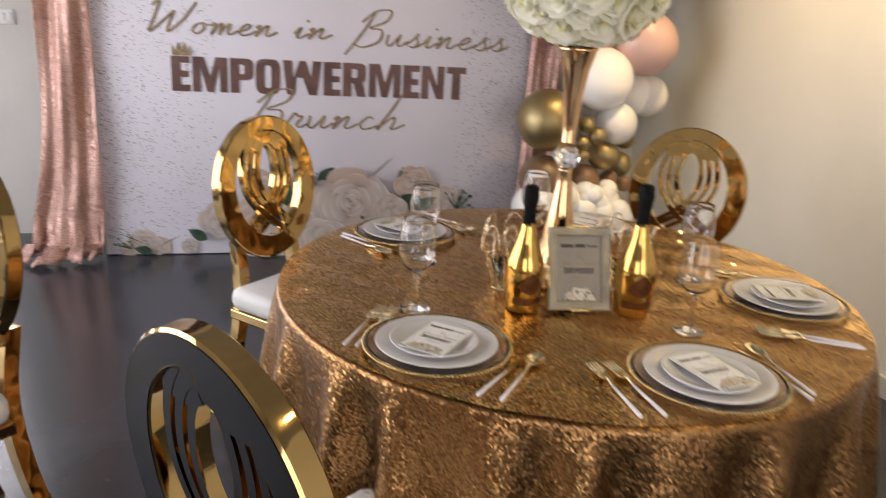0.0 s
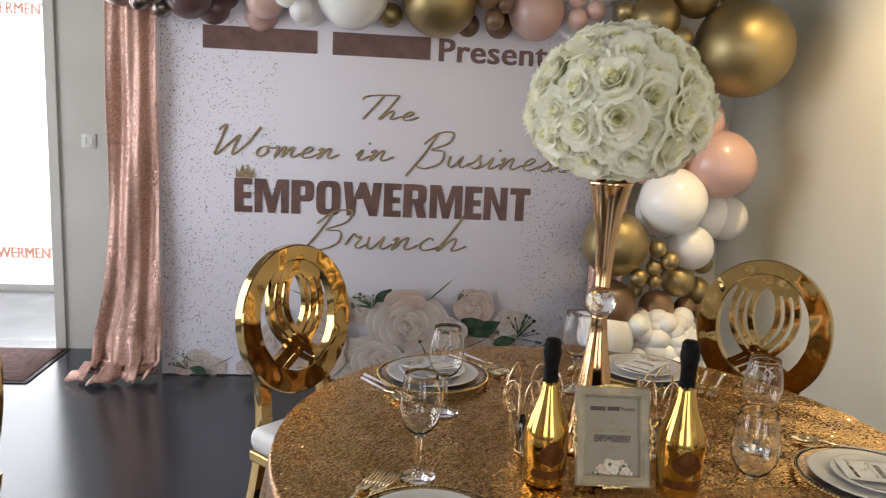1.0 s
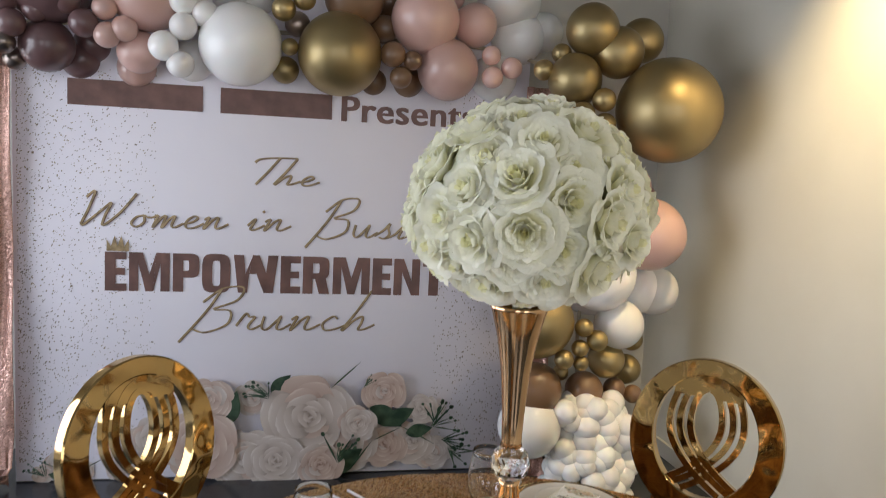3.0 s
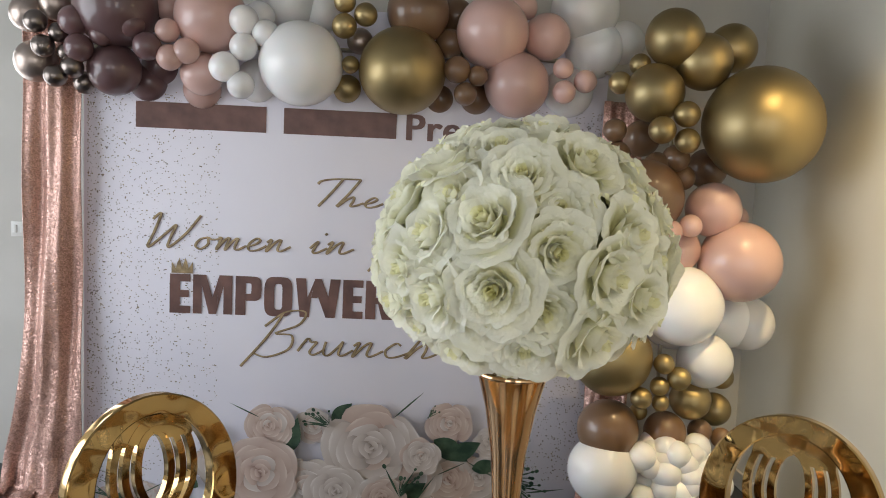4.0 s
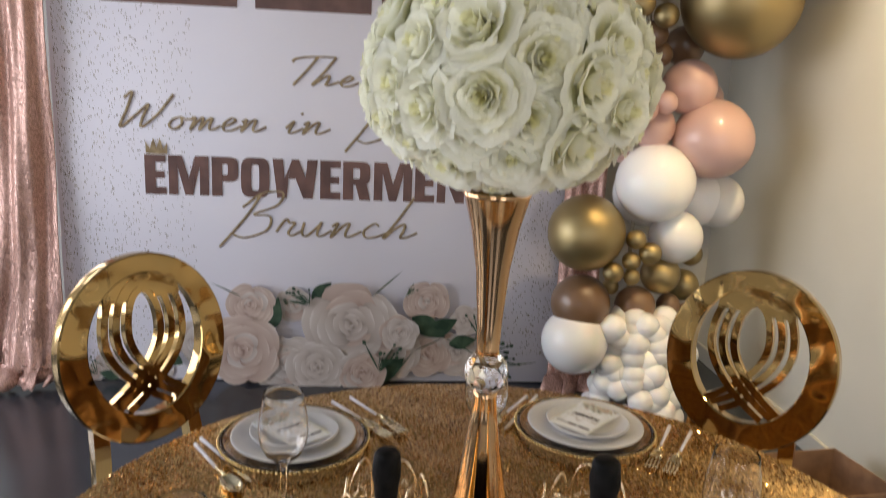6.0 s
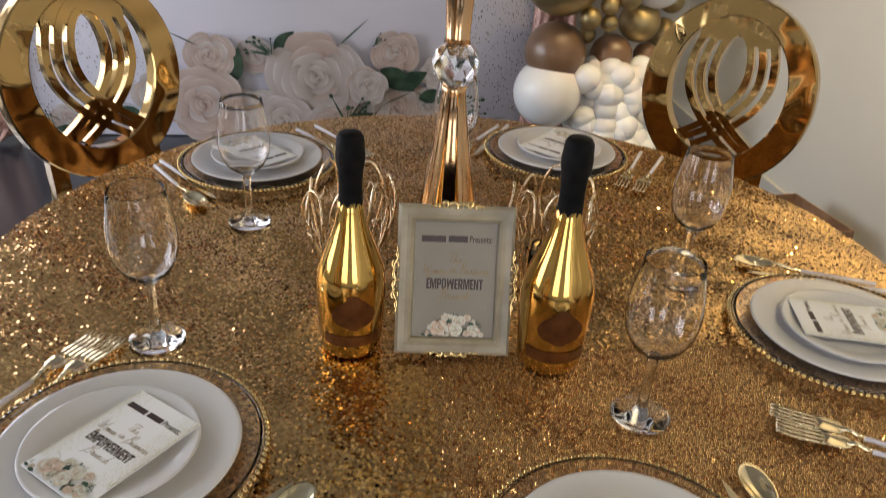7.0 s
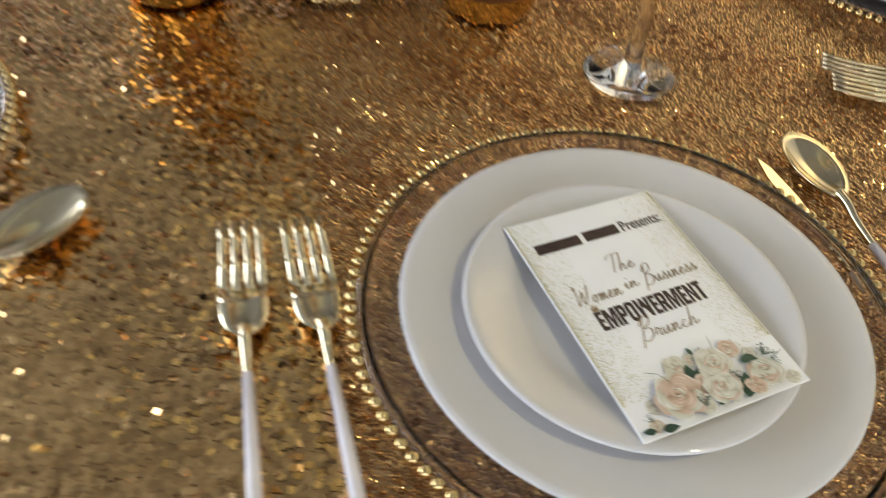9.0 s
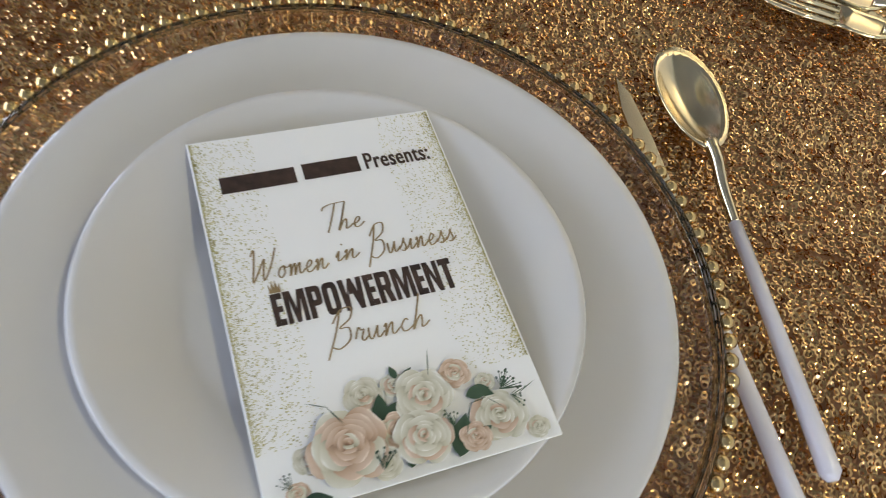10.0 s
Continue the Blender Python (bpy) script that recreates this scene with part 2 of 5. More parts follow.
glow.put("Emission Strength", 2.6)
M["daylight"] = glow.m
BALLOON = {
    "gold": balloon_latex("chrome_gold_latex", (0.42, 0.32, 0.15), 0.9, 0.44),
    "champagne": balloon_latex("champagne_latex", (0.42, 0.34, 0.29), 0.9, 0.36),
    "bronze": balloon_latex("bronze_chrome_latex", (0.24, 0.2, 0.175), 1.0, 0.3),
    "brown": balloon_latex("mocha_latex", (0.2, 0.11, 0.055), 0.0, 0.4),
    "mauve": balloon_latex("mauve_latex", (0.14, 0.075, 0.075), 0.0, 0.36),
    "pink": balloon_latex("blush_latex", (0.66, 0.43, 0.37), 0.0, 0.34),
    "white": balloon_latex("white_latex", (0.9, 0.88, 0.85), 0.0, 0.36),
}

# ---------------------------------------------------------------- mesh helpers


def mesh_of(bm, name, material, smooth=True):
    me = bpy.data.meshes.new(name)
    bm.normal_update()
    bm.to_mesh(me)
    bm.free()
    me.materials.append(material)
    if smooth:
        me.shade_smooth()
    return me


def part(name, bm, material, parent=None, label="", smooth=True, m=None):
    """One mesh object, under a thing or a part."""
    me = bm if isinstance(bm, bpy.types.Mesh) else mesh_of(bm, name, material, smooth)
    ob = new(name, me)
    if parent is not None:
        ob.parent = parent
    if m is not None:
        ob.matrix_local = m
    return tagged(ob, label) if label else ob


def thing(name, label, category, m=None, group="", kind=""):
    ob = new(name)
    ob.empty_display_size = 0.1
    if m is not None:
        ob.matrix_world = m
    return tagged(ob, label, category, group, kind)


def box(x0, x1, y0, y1, z0, z1, bevel=0.0, bm=None):
    bm = bm or bmesh.new()
    r = bmesh.ops.create_cube(bm, size=1, matrix=Matrix.LocRotScale(((x0 + x1) / 2, (y0 + y1) / 2, (z0 + z1) / 2), None, (x1 - x0, y1 - y0, z1 - z0)))
    if bevel:
        edges = list({e for v in r["verts"] for e in v.link_edges})
        bmesh.ops.bevel(bm, geom=edges, offset=bevel, segments=2, affect="EDGES", profile=0.5)
    return bm


def lathe(profile, n=48, bm=None):
    """A turned shape from (radius, height) pairs; radius 0 closes it."""
    bm = bm or bmesh.new()
    rings = []
    for r, z in profile:
        if r < 1e-6:
            rings.append([bm.verts.new((0, 0, z))])
        else:
            rings.append([bm.verts.new((r * math.cos(2 * math.pi * i / n), r * math.sin(2 * math.pi * i / n), z)) for i in range(n)])
    for a, b in zip(rings, rings[1:]):
        for i in range(n):
            j = (i + 1) % n
            if len(a) == 1 and len(b) == 1:
                continue
            if len(a) == 1:
                bm.faces.new((a[0], b[j], b[i]))
            elif len(b) == 1:
                bm.faces.new((a[i], a[j], b[0]))
            else:
                bm.faces.new((a[i], a[j], b[j], b[i]))
    bmesh.ops.recalc_face_normals(bm, faces=bm.faces)
    return bm


def curve_pts(pts, steps=8, closed=False):
    """A smooth line (Catmull-Rom) through some points."""
    pts = [Vector(p) for p in pts]
    n = len(pts)
    out = []
    for i in range(n if closed else n - 1):
        p0 = pts[i - 1] if (i > 0 or closed) else pts[0]
        p1, p2 = pts[i], pts[(i + 1) % n]
        p3 = pts[(i + 2) % n] if (closed or i + 2 < n) else pts[-1]
        for k in range(steps):
            t = k / steps
            out.append(0.5 * (2 * p1 + (p2 - p0) * t + (2 * p0 - 5 * p1 + 4 * p2 - p3) * t * t + (3 * p1 - p0 - 3 * p2 + p3) * t ** 3))
    if not closed:
        out.append(pts[-1])
    return out


def tube(path, radius, n=8, closed=False, bm=None, flat=None):
    """A round bar along a line, or a flat one: flat=(half width, half depth, depth axis)."""
    bm = bm or bmesh.new()
    path = [Vector(p) for p in path]
    rings = []
    m = len(path)
    last = None
    for i, p in enumerate(path):
        d = (path[(i + 1) % m] - path[i - 1]) if closed or 0 < i < m - 1 else (path[1] - path[0] if i == 0 else path[-1] - path[-2])
        d.normalize()
        if flat:
            b = Vector(flat[2])
            a = d.cross(b).normalized()
            w, h = flat[0], flat[1]
            ring = [p + a * w * sx + b * h * sy for sx, sy in ((1, 1), (-1, 1), (-1, -1), (1, -1))]
        else:
            if last is None:
                last = d.orthogonal().normalized()
            a = (last - d * last.dot(d)).normalized()
            last = a
            b = d.cross(a)
            r = radius(i / max(1, m - 1)) if callable(radius) else radius
            ring = [p + (a * math.cos(2 * math.pi * k / n) + b * math.sin(2 * math.pi * k / n)) * r for k in range(n)]
        rings.append([bm.verts.new(v) for v in ring])
    k = len(rings[0])
    for i in range(m if closed else m - 1):
        a, b = rings[i], rings[(i + 1) % m]
        for j in range(k):
            bm.faces.new((a[j], a[(j + 1) % k], b[(j + 1) % k], b[j]))
    if not closed:
        bm.faces.new(rings[0][::-1])
        bm.faces.new(rings[-1])
    bmesh.ops.recalc_face_normals(bm, faces=bm.faces)
    return bm


def text_mesh(body, name, material, width, height, bold=0.0, space=1.0, heavy=0.0):
    """Lettering in the built-in font, fitted to a width and height, its lower left corner at the origin, facing +z."""
    cu = bpy.data.curves.new(name, "FONT")
    cu.body, cu.size, cu.resolution_u, cu.space_character = body, 1.0, 3, space
    ob = new(name, cu)
    me = bpy.data.meshes.new_from_object(ob.evaluated_get(bpy.context.evaluated_depsgraph_get()))
    bpy.data.objects.remove(ob)
    co = np.empty(len(me.vertices) * 3)
    me.vertices.foreach_get("co", co)
    co = co.reshape(-1, 3)
    lo, hi = co.min(0), co.max(0)
    co[:, 0] = (co[:, 0] - lo[0]) / (hi[0] - lo[0]) * width
    co[:, 1] = (co[:, 1] - lo[1]) / (hi[1] - lo[1]) * height
    co[:, 2] = 0
    me.vertices.foreach_set("co", co.ravel())
    if bold:
        bm = bmesh.new()
        for k, (shift, rise) in enumerate([(a, b) for b in ((0, -1, 1) if heavy else (0,)) for a in (0.0, -0.5, 0.5, -1.0, 1.0)]):
            start = len(bm.verts)
            bm.from_mesh(me)
            bm.verts.ensure_lookup_table()
            for v in bm.verts[start:]:
                v.co.x += shift * width * bold
                v.co.y = height * 0.5 + (v.co.y - height * 0.5) * (1 - 2 * heavy) + rise * heavy * height
                v.co.z += k * height * 0.0005
        bm.to_mesh(me)
        bm.free()
    me.materials.clear()
    me.materials.append(material)
    return me

# ---------------------------------------------------------------- the room


def structure(name, bm, material, label, category):
    return tagged(part(name, bm, material, None, "", False), label, category, "", "structure")


structure("floor", box(-5.2, 2.2, -5.0, 3.2, -0.1, 0.0), M["floor"], "glossy black floor of the event room", "floor")
structure("wall_east", box(1.75, 1.95, -5.0, 3.25, -0.1, 3.0), M["wall_cream"], "plain cream painted wall beside the balloons", "wall")
bm = box(-2.29, 1.75, 3.05, 3.25, -0.1, 3.0)
box(-5.0, -4.1, 3.05, 3.25, -0.1, 3.0, bm=bm)
box(-4.1, -2.29, 3.05, 3.25, 2.4, 3.0, bm=bm)
structure("wall_north", bm, M["wall_white"], "white painted wall with a doorway behind the backdrop", "wall")
bm = box(-4.4, -4.2, -5.0, 3.05, -0.1, 0.4)
box(-4.4, -4.2, -5.0, 3.05, 2.65, 3.0, bm=bm)
box(-4.4, -4.2, -5.0, -1.2, 0.4, 2.65, bm=bm)
box(-4.4, -4.2, 2.3, 3.05, 0.4, 2.65, bm=bm)
structure("wall_west", bm, M["wall_cream"], "plain cream wall with a wide shop window", "wall")
bm = box(-4.4, 1.95, -5.2, -5.0, -0.1, 0.4)
box(-4.4, 1.95, -5.2, -5.0, 2.8, 3.0, bm=bm)
for x0, x1 in ((-4.4, -2.95), (-1.1, 0.2), (1.65, 1.95)):
    box(x0, x1, -5.2, -5.0, 0.4, 2.8, bm=bm)
structure("wall_south", bm, M["wall_cream"], "plain cream wall with two tall windows", "wall")
structure("ceiling", box(-4.4, 1.95, -5.2, 3.25, 3.0, 3.1), M["ceiling"], "plain grey ceiling", "ceiling")
structure("baseboard", box(1.733, 1.75, -5.0, 3.05, 0.0, 0.09, 0.004), M["wall_white"], "white painted baseboard", "baseboard")
bm = box(-2.35, -2.29, 3.03, 3.06, 0.0, 2.4, 0.004)
box(-4.1, -4.04, 3.03, 3.06, 0.0, 2.4, 0.004, bm=bm)
box(-4.1, -2.29, 3.03, 3.06, 2.37, 2.43, 0.004, bm=bm)
structure("trim", bm, M["wall_white"], "white painted door casing", "trim")
structure("backdrop", box(-30, 24, 12.0, 12.2, -3, 14), M["daylight"], "bright overexposed daylight beyond the doorway", "backdrop")
structure("ground", box(-200, 200, 3.25, 400, -0.25, -0.03), M["pavement"], "pale paved ground outside the doorway", "ground")

switch = thing("light_switch", "white plastic double light switch on the white wall", "light switch", pose(-2.126, 3.045, 1.255))
plate = part("plate", box(-0.04, 0.04, -0.004, 0.004, -0.04, 0.04, 0.002), M["plastic_white"], switch)
for sx in (-0.018, 0.018):
    part("toggle", box(sx - 0.009, sx + 0.009, -0.009, -0.002, -0.02, 0.02, 0.002), M["plastic_white"], plate)

mat = thing("doormat", "dark reddish brown doormat in front of the doorway", "doormat", pose(-2.85, 2.73, 0))
part("pile", box(-0.56, 0.56, -0.28, 0.28, 0.0, 0.012, 0.004), M["mat"], mat)
part("rim", box(-0.585, 0.585, -0.305, 0.305, 0.0, 0.006, 0.002), M["black_metal"], mat, "black rubber rim")

# ---------------------------------------------------------------- printed artwork

SCRIPT = {
    "T": (0.6, [[(-0.04, 0.78), (0.02, 0.9), (0.3, 0.98), (0.82, 1.0)], [(0.44, 0.98), (0.34, 0.5), (0.2, -0.02)]]),
    "h": (0.5, [[(-0.02, 0.0), (0.12, 0.5), (0.22, 1.0), (0.12, 0.5), (0.0, 0.0), (0.12, 0.24), (0.25, 0.36), (0.28, 0.2), (0.27, 0.03), (0.38, 0.05), (0.52, 0.16)]]),
    "e": (0.42, [[(0.0, 0.12), (0.18, 0.18), (0.27, 0.3), (0.18, 0.36), (0.07, 0.2), (0.12, 0.02), (0.28, 0.03), (0.44, 0.16)]]),
    "W": (1.0, [[(-0.02, 0.8), (0.1, 0.98), (0.11, 0.5), (0.1, 0.0), (0.36, 0.42), (0.5, 0.66), (0.48, 0.3), (0.52, 0.02), (0.76, 0.42), (0.92, 0.95)]]),
    "o": (0.44, [[(0.24, 0.34), (0.1, 0.28), (0.05, 0.1), (0.17, 0.0), (0.29, 0.14), (0.25, 0.33), (0.34, 0.28), (0.46, 0.3)]]),
    "m": (0.62, [[(0.0, 0.28), (0.08, 0.34), (0.06, 0.0), (0.15, 0.25), (0.24, 0.34), (0.24, 0.0), (0.33, 0.25), (0.42, 0.34), (0.42, 0.08), (0.5, 0.02), (0.64, 0.14)]]),
    "n": (0.5, [[(0.0, 0.26), (0.08, 0.34), (0.05, 0.0), (0.17, 0.26), (0.27, 0.34), (0.27, 0.08), (0.35, 0.02), (0.52, 0.16)]]),
    "i": (0.3, [[(0.0, 0.14), (0.1, 0.34), (0.08, 0.05), (0.16, 0.02), (0.32, 0.16)], [(0.17, 0.54), (0.2, 0.58)]]),
    "B": (0.72, [[(0.24, 1.0), (0.14, 0.45), (-0.1, -0.3)], [(0.02, 0.66), (0.26, 1.0), (0.58, 1.02), (0.56, 0.72), (0.24, 0.5), (0.52, 0.46), (0.56, 0.14), (0.26, -0.06), (0.02, 0.02)]]),
    "u": (0.48, [[(0.0, 0.34), (0.03, 0.08), (0.13, 0.02), (0.25, 0.26), (0.28, 0.34), (0.28, 0.08), (0.36, 0.02), (0.5, 0.16)]]),
    "s": (0.4, [[(-0.02, 0.06), (0.12, 0.22), (0.2, 0.4), (0.2, 0.28), (0.27, 0.12), (0.2, 0.0), (0.08, 0.03)], [(0.21, 0.0), (0.32, 0.06), (0.42, 0.16)]]),
    "r": (0.4, [[(0.0, 0.1), (0.08, 0.4), (0.16, 0.32), (0.25, 0.32), (0.2, 0.1), (0.28, 0.02), (0.42, 0.14)]]),
    "c": (0.44, [[(0.27, 0.3), (0.18, 0.35), (0.06, 0.18), (0.13, 0.02), (0.28, 0.03), (0.46, 0.14)]]),
}
# heavy condensed capitals: advance, straight pieces (four corners each) and ring pieces (outer and inner box)
BLOCK = {
    "E": (0.495, [((0, 0), (0.22, 0), (0.22, 1), (0, 1)), ((0.22, 0), (0.44, 0), (0.44, 0.19), (0.22, 0.19)), ((0.22, 0.41), (0.41, 0.41), (0.41, 0.59), (0.22, 0.59)), ((0.22, 0.81), (0.44, 0.81), (0.44, 1), (0.22, 1))], []),
    "M": (0.905, [((0, 0), (0.19, 0), (0.19, 0.72), (0, 1)), ((0, 1), (0.19, 0.72), (0.34, 0), (0.28, 1)), ((0.28, 1), (0.34, 0), (0.42, 0), (0.42, 0.44)), ((0.42, 0.44), (0.42, 0), (0.5, 0), (0.56, 1)), ((0.56, 1), (0.5, 0), (0.65, 0.72), (0.84, 1)), ((0.84, 1), (0.65, 0.72), (0.65, 0), (0.84, 0))], []),
    "P": (0.615, [((0, 0), (0.22, 0), (0.22, 0.42), (0, 0.42))], [((0, 0.37, 0.56, 1), (0.22, 0.55, 0.34, 0.82))]),
    "O": (0.675, [], [((0, -0.01, 0.61, 1.01), (0.22, 0.17, 0.39, 0.83))]),
    "W": (1.025, [((0, 1), (0.1, 0), (0.3, 0), (0.22, 1)), ((0.3, 0), (0.34, 0.55), (0.42, 1), (0.24, 0.45)), ((0.34, 0.5), (0.48, 0.5), (0.56, 1), (0.41, 1)), ((0.48, 0.55), (0.56, 1), (0.74, 0.45), (0.66, 0)), ((0.66, 0), (0.86, 0), (0.97, 1), (0.75, 1))], []),
    "R": (0.675, [((0, 0), (0.22, 0), (0.22, 0.44), (0, 0.44)), ((0.26, 0.46), (0.37, 0), (0.6, 0), (0.5, 0.5))], [((0, 0.4, 0.59, 1), (0.22, 0.56, 0.37, 0.82))]),
    "N": (0.675, [((0, 0), (0.19, 0), (0.19, 0.62), (0, 1)), ((0, 1), (0.19, 0.62), (0.42, 0), (0.22, 1)), ((0.22, 1), (0.42, 0), (0.61, 0), (0.42, 0.4)), ((0.42, 0.4), (0.61, 0), (0.61, 1), (0.42, 1))], []),
    "T": (0.545, [((0.15, 0), (0.38, 0), (0.38, 0.8), (0.15, 0.8)), ((0, 0.8), (0.53, 0.8), (0.53, 1), (0, 1))], []),
}


def block_word(word, width, height):
    """Heavy condensed capitals, cut from flat pieces, lower left corner at the origin."""
    total = sum(BLOCK[ch][0] for ch in word)
    k, x, z = width / total, 0.0, 0.0
    bm = bmesh.new()
    for ch in word:
        adv, quads, hoops = BLOCK[ch]
        for q in quads:
            z = (z + height * 0.0007) % (height * 0.006)
            f = bm.faces.new([bm.verts.new(((x + px) * k, py * height, z)) for px, py in q])
            f.normal_update()
            if f.normal.z < 0:
                f.normal_flip()
        for outer, inner in hoops:
            z = (z + height * 0.0007) % (height * 0.006)
            loops = []
            for (x0, y0, x1, y1), pw in ((outer, 0.5), (inner, 0.4)):
                loop = []
                for i in range(32):
                    a = 2 * math.pi * i / 32
                    c, t = math.cos(a), math.sin(a)
                    px = (x0 + x1) / 2 + (x1 - x0) / 2 * math.copysign(abs(c) ** pw, c)
                    py = (y0 + y1) / 2 + (y1 - y0) / 2 * math.copysign(abs(t) ** pw, t)
                    if ch in "PR" and c < 0:
                        px = x0
                        py = (y0 + y1) / 2 + (y1 - y0) / 2 * max(-1, min(1, t * 1.6))
                    loop.append(bm.verts.new(((x + px) * k, py * height, z)))
                loops.append(loop)
            for i in range(32):
                j = (i + 1) % 32
                bm.faces.new((loops[0][i], loops[0][j], loops[1][j], loops[1][i]))
        x += adv
    return bm


def script_word(word, width, height, pen):
    """Handwritten lettering as flat pen strokes; capitals are as tall as height, base line at 0."""
    strokes, x = [], 0.0
    for ch in word:
        adv, lines = SCRIPT[ch]
        for line in lines:
            strokes.append(curve_pts([(x + px + 0.28 * py, py, 0) for px, py in line], 6))
        x += adv
    k = width / max(p.x for s in strokes for p in s)
    bm = bmesh.new()
    lift = 0.0
    for s in strokes:
        pts = [Vector((p.x * k, p.y * height, lift + 0.002 * pen * i)) for i, p in enumerate(s)]
        lift += pen * 0.01
        pairs = []
        for i, p in enumerate(pts):
            d = (pts[min(i + 1, len(pts) - 1)] - pts[max(i - 1, 0)]).normalized()
            w = pen * (0.55 + 0.45 * abs(d.y))
            nrm = Vector((-d.y, d.x, 0)) * w
            pairs.append((bm.verts.new(p + nrm), bm.verts.new(p - nrm)))
        for a, b in zip(pairs, pairs[1:]):
            bm.faces.new((a[1], b[1], b[0], a[0]))
    return bm


def disc2(bm, x, y, r, z, slot, squash=1.0, turn=0.0, n=14, wav=0.0):
    vs = []
    for i in range(n):
        a = 2 * math.pi * i / n
        rr = r * (1 + wav * math.sin(3 * a + x * 40 + r * 90))
        px, py = rr * math.cos(a), rr * squash * math.sin(a)
        vs.append(bm.verts.new((x + px * math.cos(turn) - py * math.sin(turn), y + px * math.sin(turn) + py * math.cos(turn), z)))
    f = bm.faces.new(vs)
    f.material_index = slot


def petal_art(bm, uv, x, y, r, squash, a, z, slot, wav):
    """One printed petal that points the way a; its tone runs from the heart (0) to the lip (1)."""
    n = 18
    f = bm.faces.new([bm.verts.new((x, y, z)) for _ in range(n)])
    for i, lp in enumerate(f.loops):
        q = 2 * math.pi * i / n
        rr = r * (1 + 0.05 * math.sin(3 * q + wav) + 0.03 * math.sin(5 * q + 2 * wav))
        d, t = rr * squash * math.cos(q), rr * math.sin(q)
        lp.vert.co = (x + d * math.cos(a) - t * math.sin(a), y + d * math.sin(a) + t * math.cos(a), z)
        lp[uv].uv = (wav % 1, 0.5 + 0.5 * math.cos(q))
    f.normal_update()
    if f.normal.z < 0:
        f.normal_flip()
    f.material_index = slot


def rose_art(rng, x, y, r, lift, main, bm):
    """A printed rose: rings of overlapping petals round a spiral heart. Slots: 0 ivory, 1 blush."""
    uv = bm.loops.layers.uv.verify()
    z = lift
    step = r * 0.0012
    lean = rng.uniform(-0.5, 0.5)
    for ring, num, pr in ((0.66, 5, 0.5), (0.52, 5, 0.46), (0.4, 4, 0.42), (0.28, 4, 0.34), (0.19, 3, 0.26), (0.11, 3, 0.19), (0.05, 2, 0.12), (0.02, 1, 0.06)):
        a0 = rng.random() * 6
        for i in range(num):
            a = a0 + 2 * math.pi * i / num + rng.uniform(-0.25, 0.25)
            off = 0.1 * r * (1 - ring)
            px, py = x + r * ring * math.cos(a) + off * lean, y + r * ring * 0.9 * math.sin(a) + off
            tint = main if rng.random() < 0.85 else 1 - main
            petal_art(bm, uv, px, py, r * pr * rng.uniform(0.9, 1.12), 0.72, a, z, tint, rng.random() * 6)
            z += step
    return z


def sprig_art(bm, rng, x, y, size, turn, z):
    """A printed filler sprig: forked stems, each ending in a small dark bud."""
    for i in range(9):
        a = turn + rng.uniform(-0.8, 0.8)
        l = size * rng.uniform(0.45, 1.0)
        sx, sy = x + size * 0.2 * rng.random() * math.cos(turn), y + size * 0.2 * rng.random() * math.sin(turn)
        leaf_art(bm, sx, sy, l, a, z + i * size * 0.0004, 0.03)
        disc2(bm, sx + l * math.cos(a), sy + l * math.sin(a), size * rng.uniform(0.05, 0.085), z + size * 0.006, 0, 0.8, a, 7)


def leaf_art(bm, x, y, length, turn, z, slim=0.19):
    vs = []
    for i in range(12):
        t = i / 11
        vs.append((t * length, slim * length * math.sin(math.pi * t ** 0.8)))
    loop = vs + [(a, -b) for a, b in reversed(vs[1:-1])]
    c, s = math.cos(turn), math.sin(turn)
    bm.faces.new([bm.verts.new((x + a * c - b * s, y + a * s + b * c, z)) for a, b in loop])


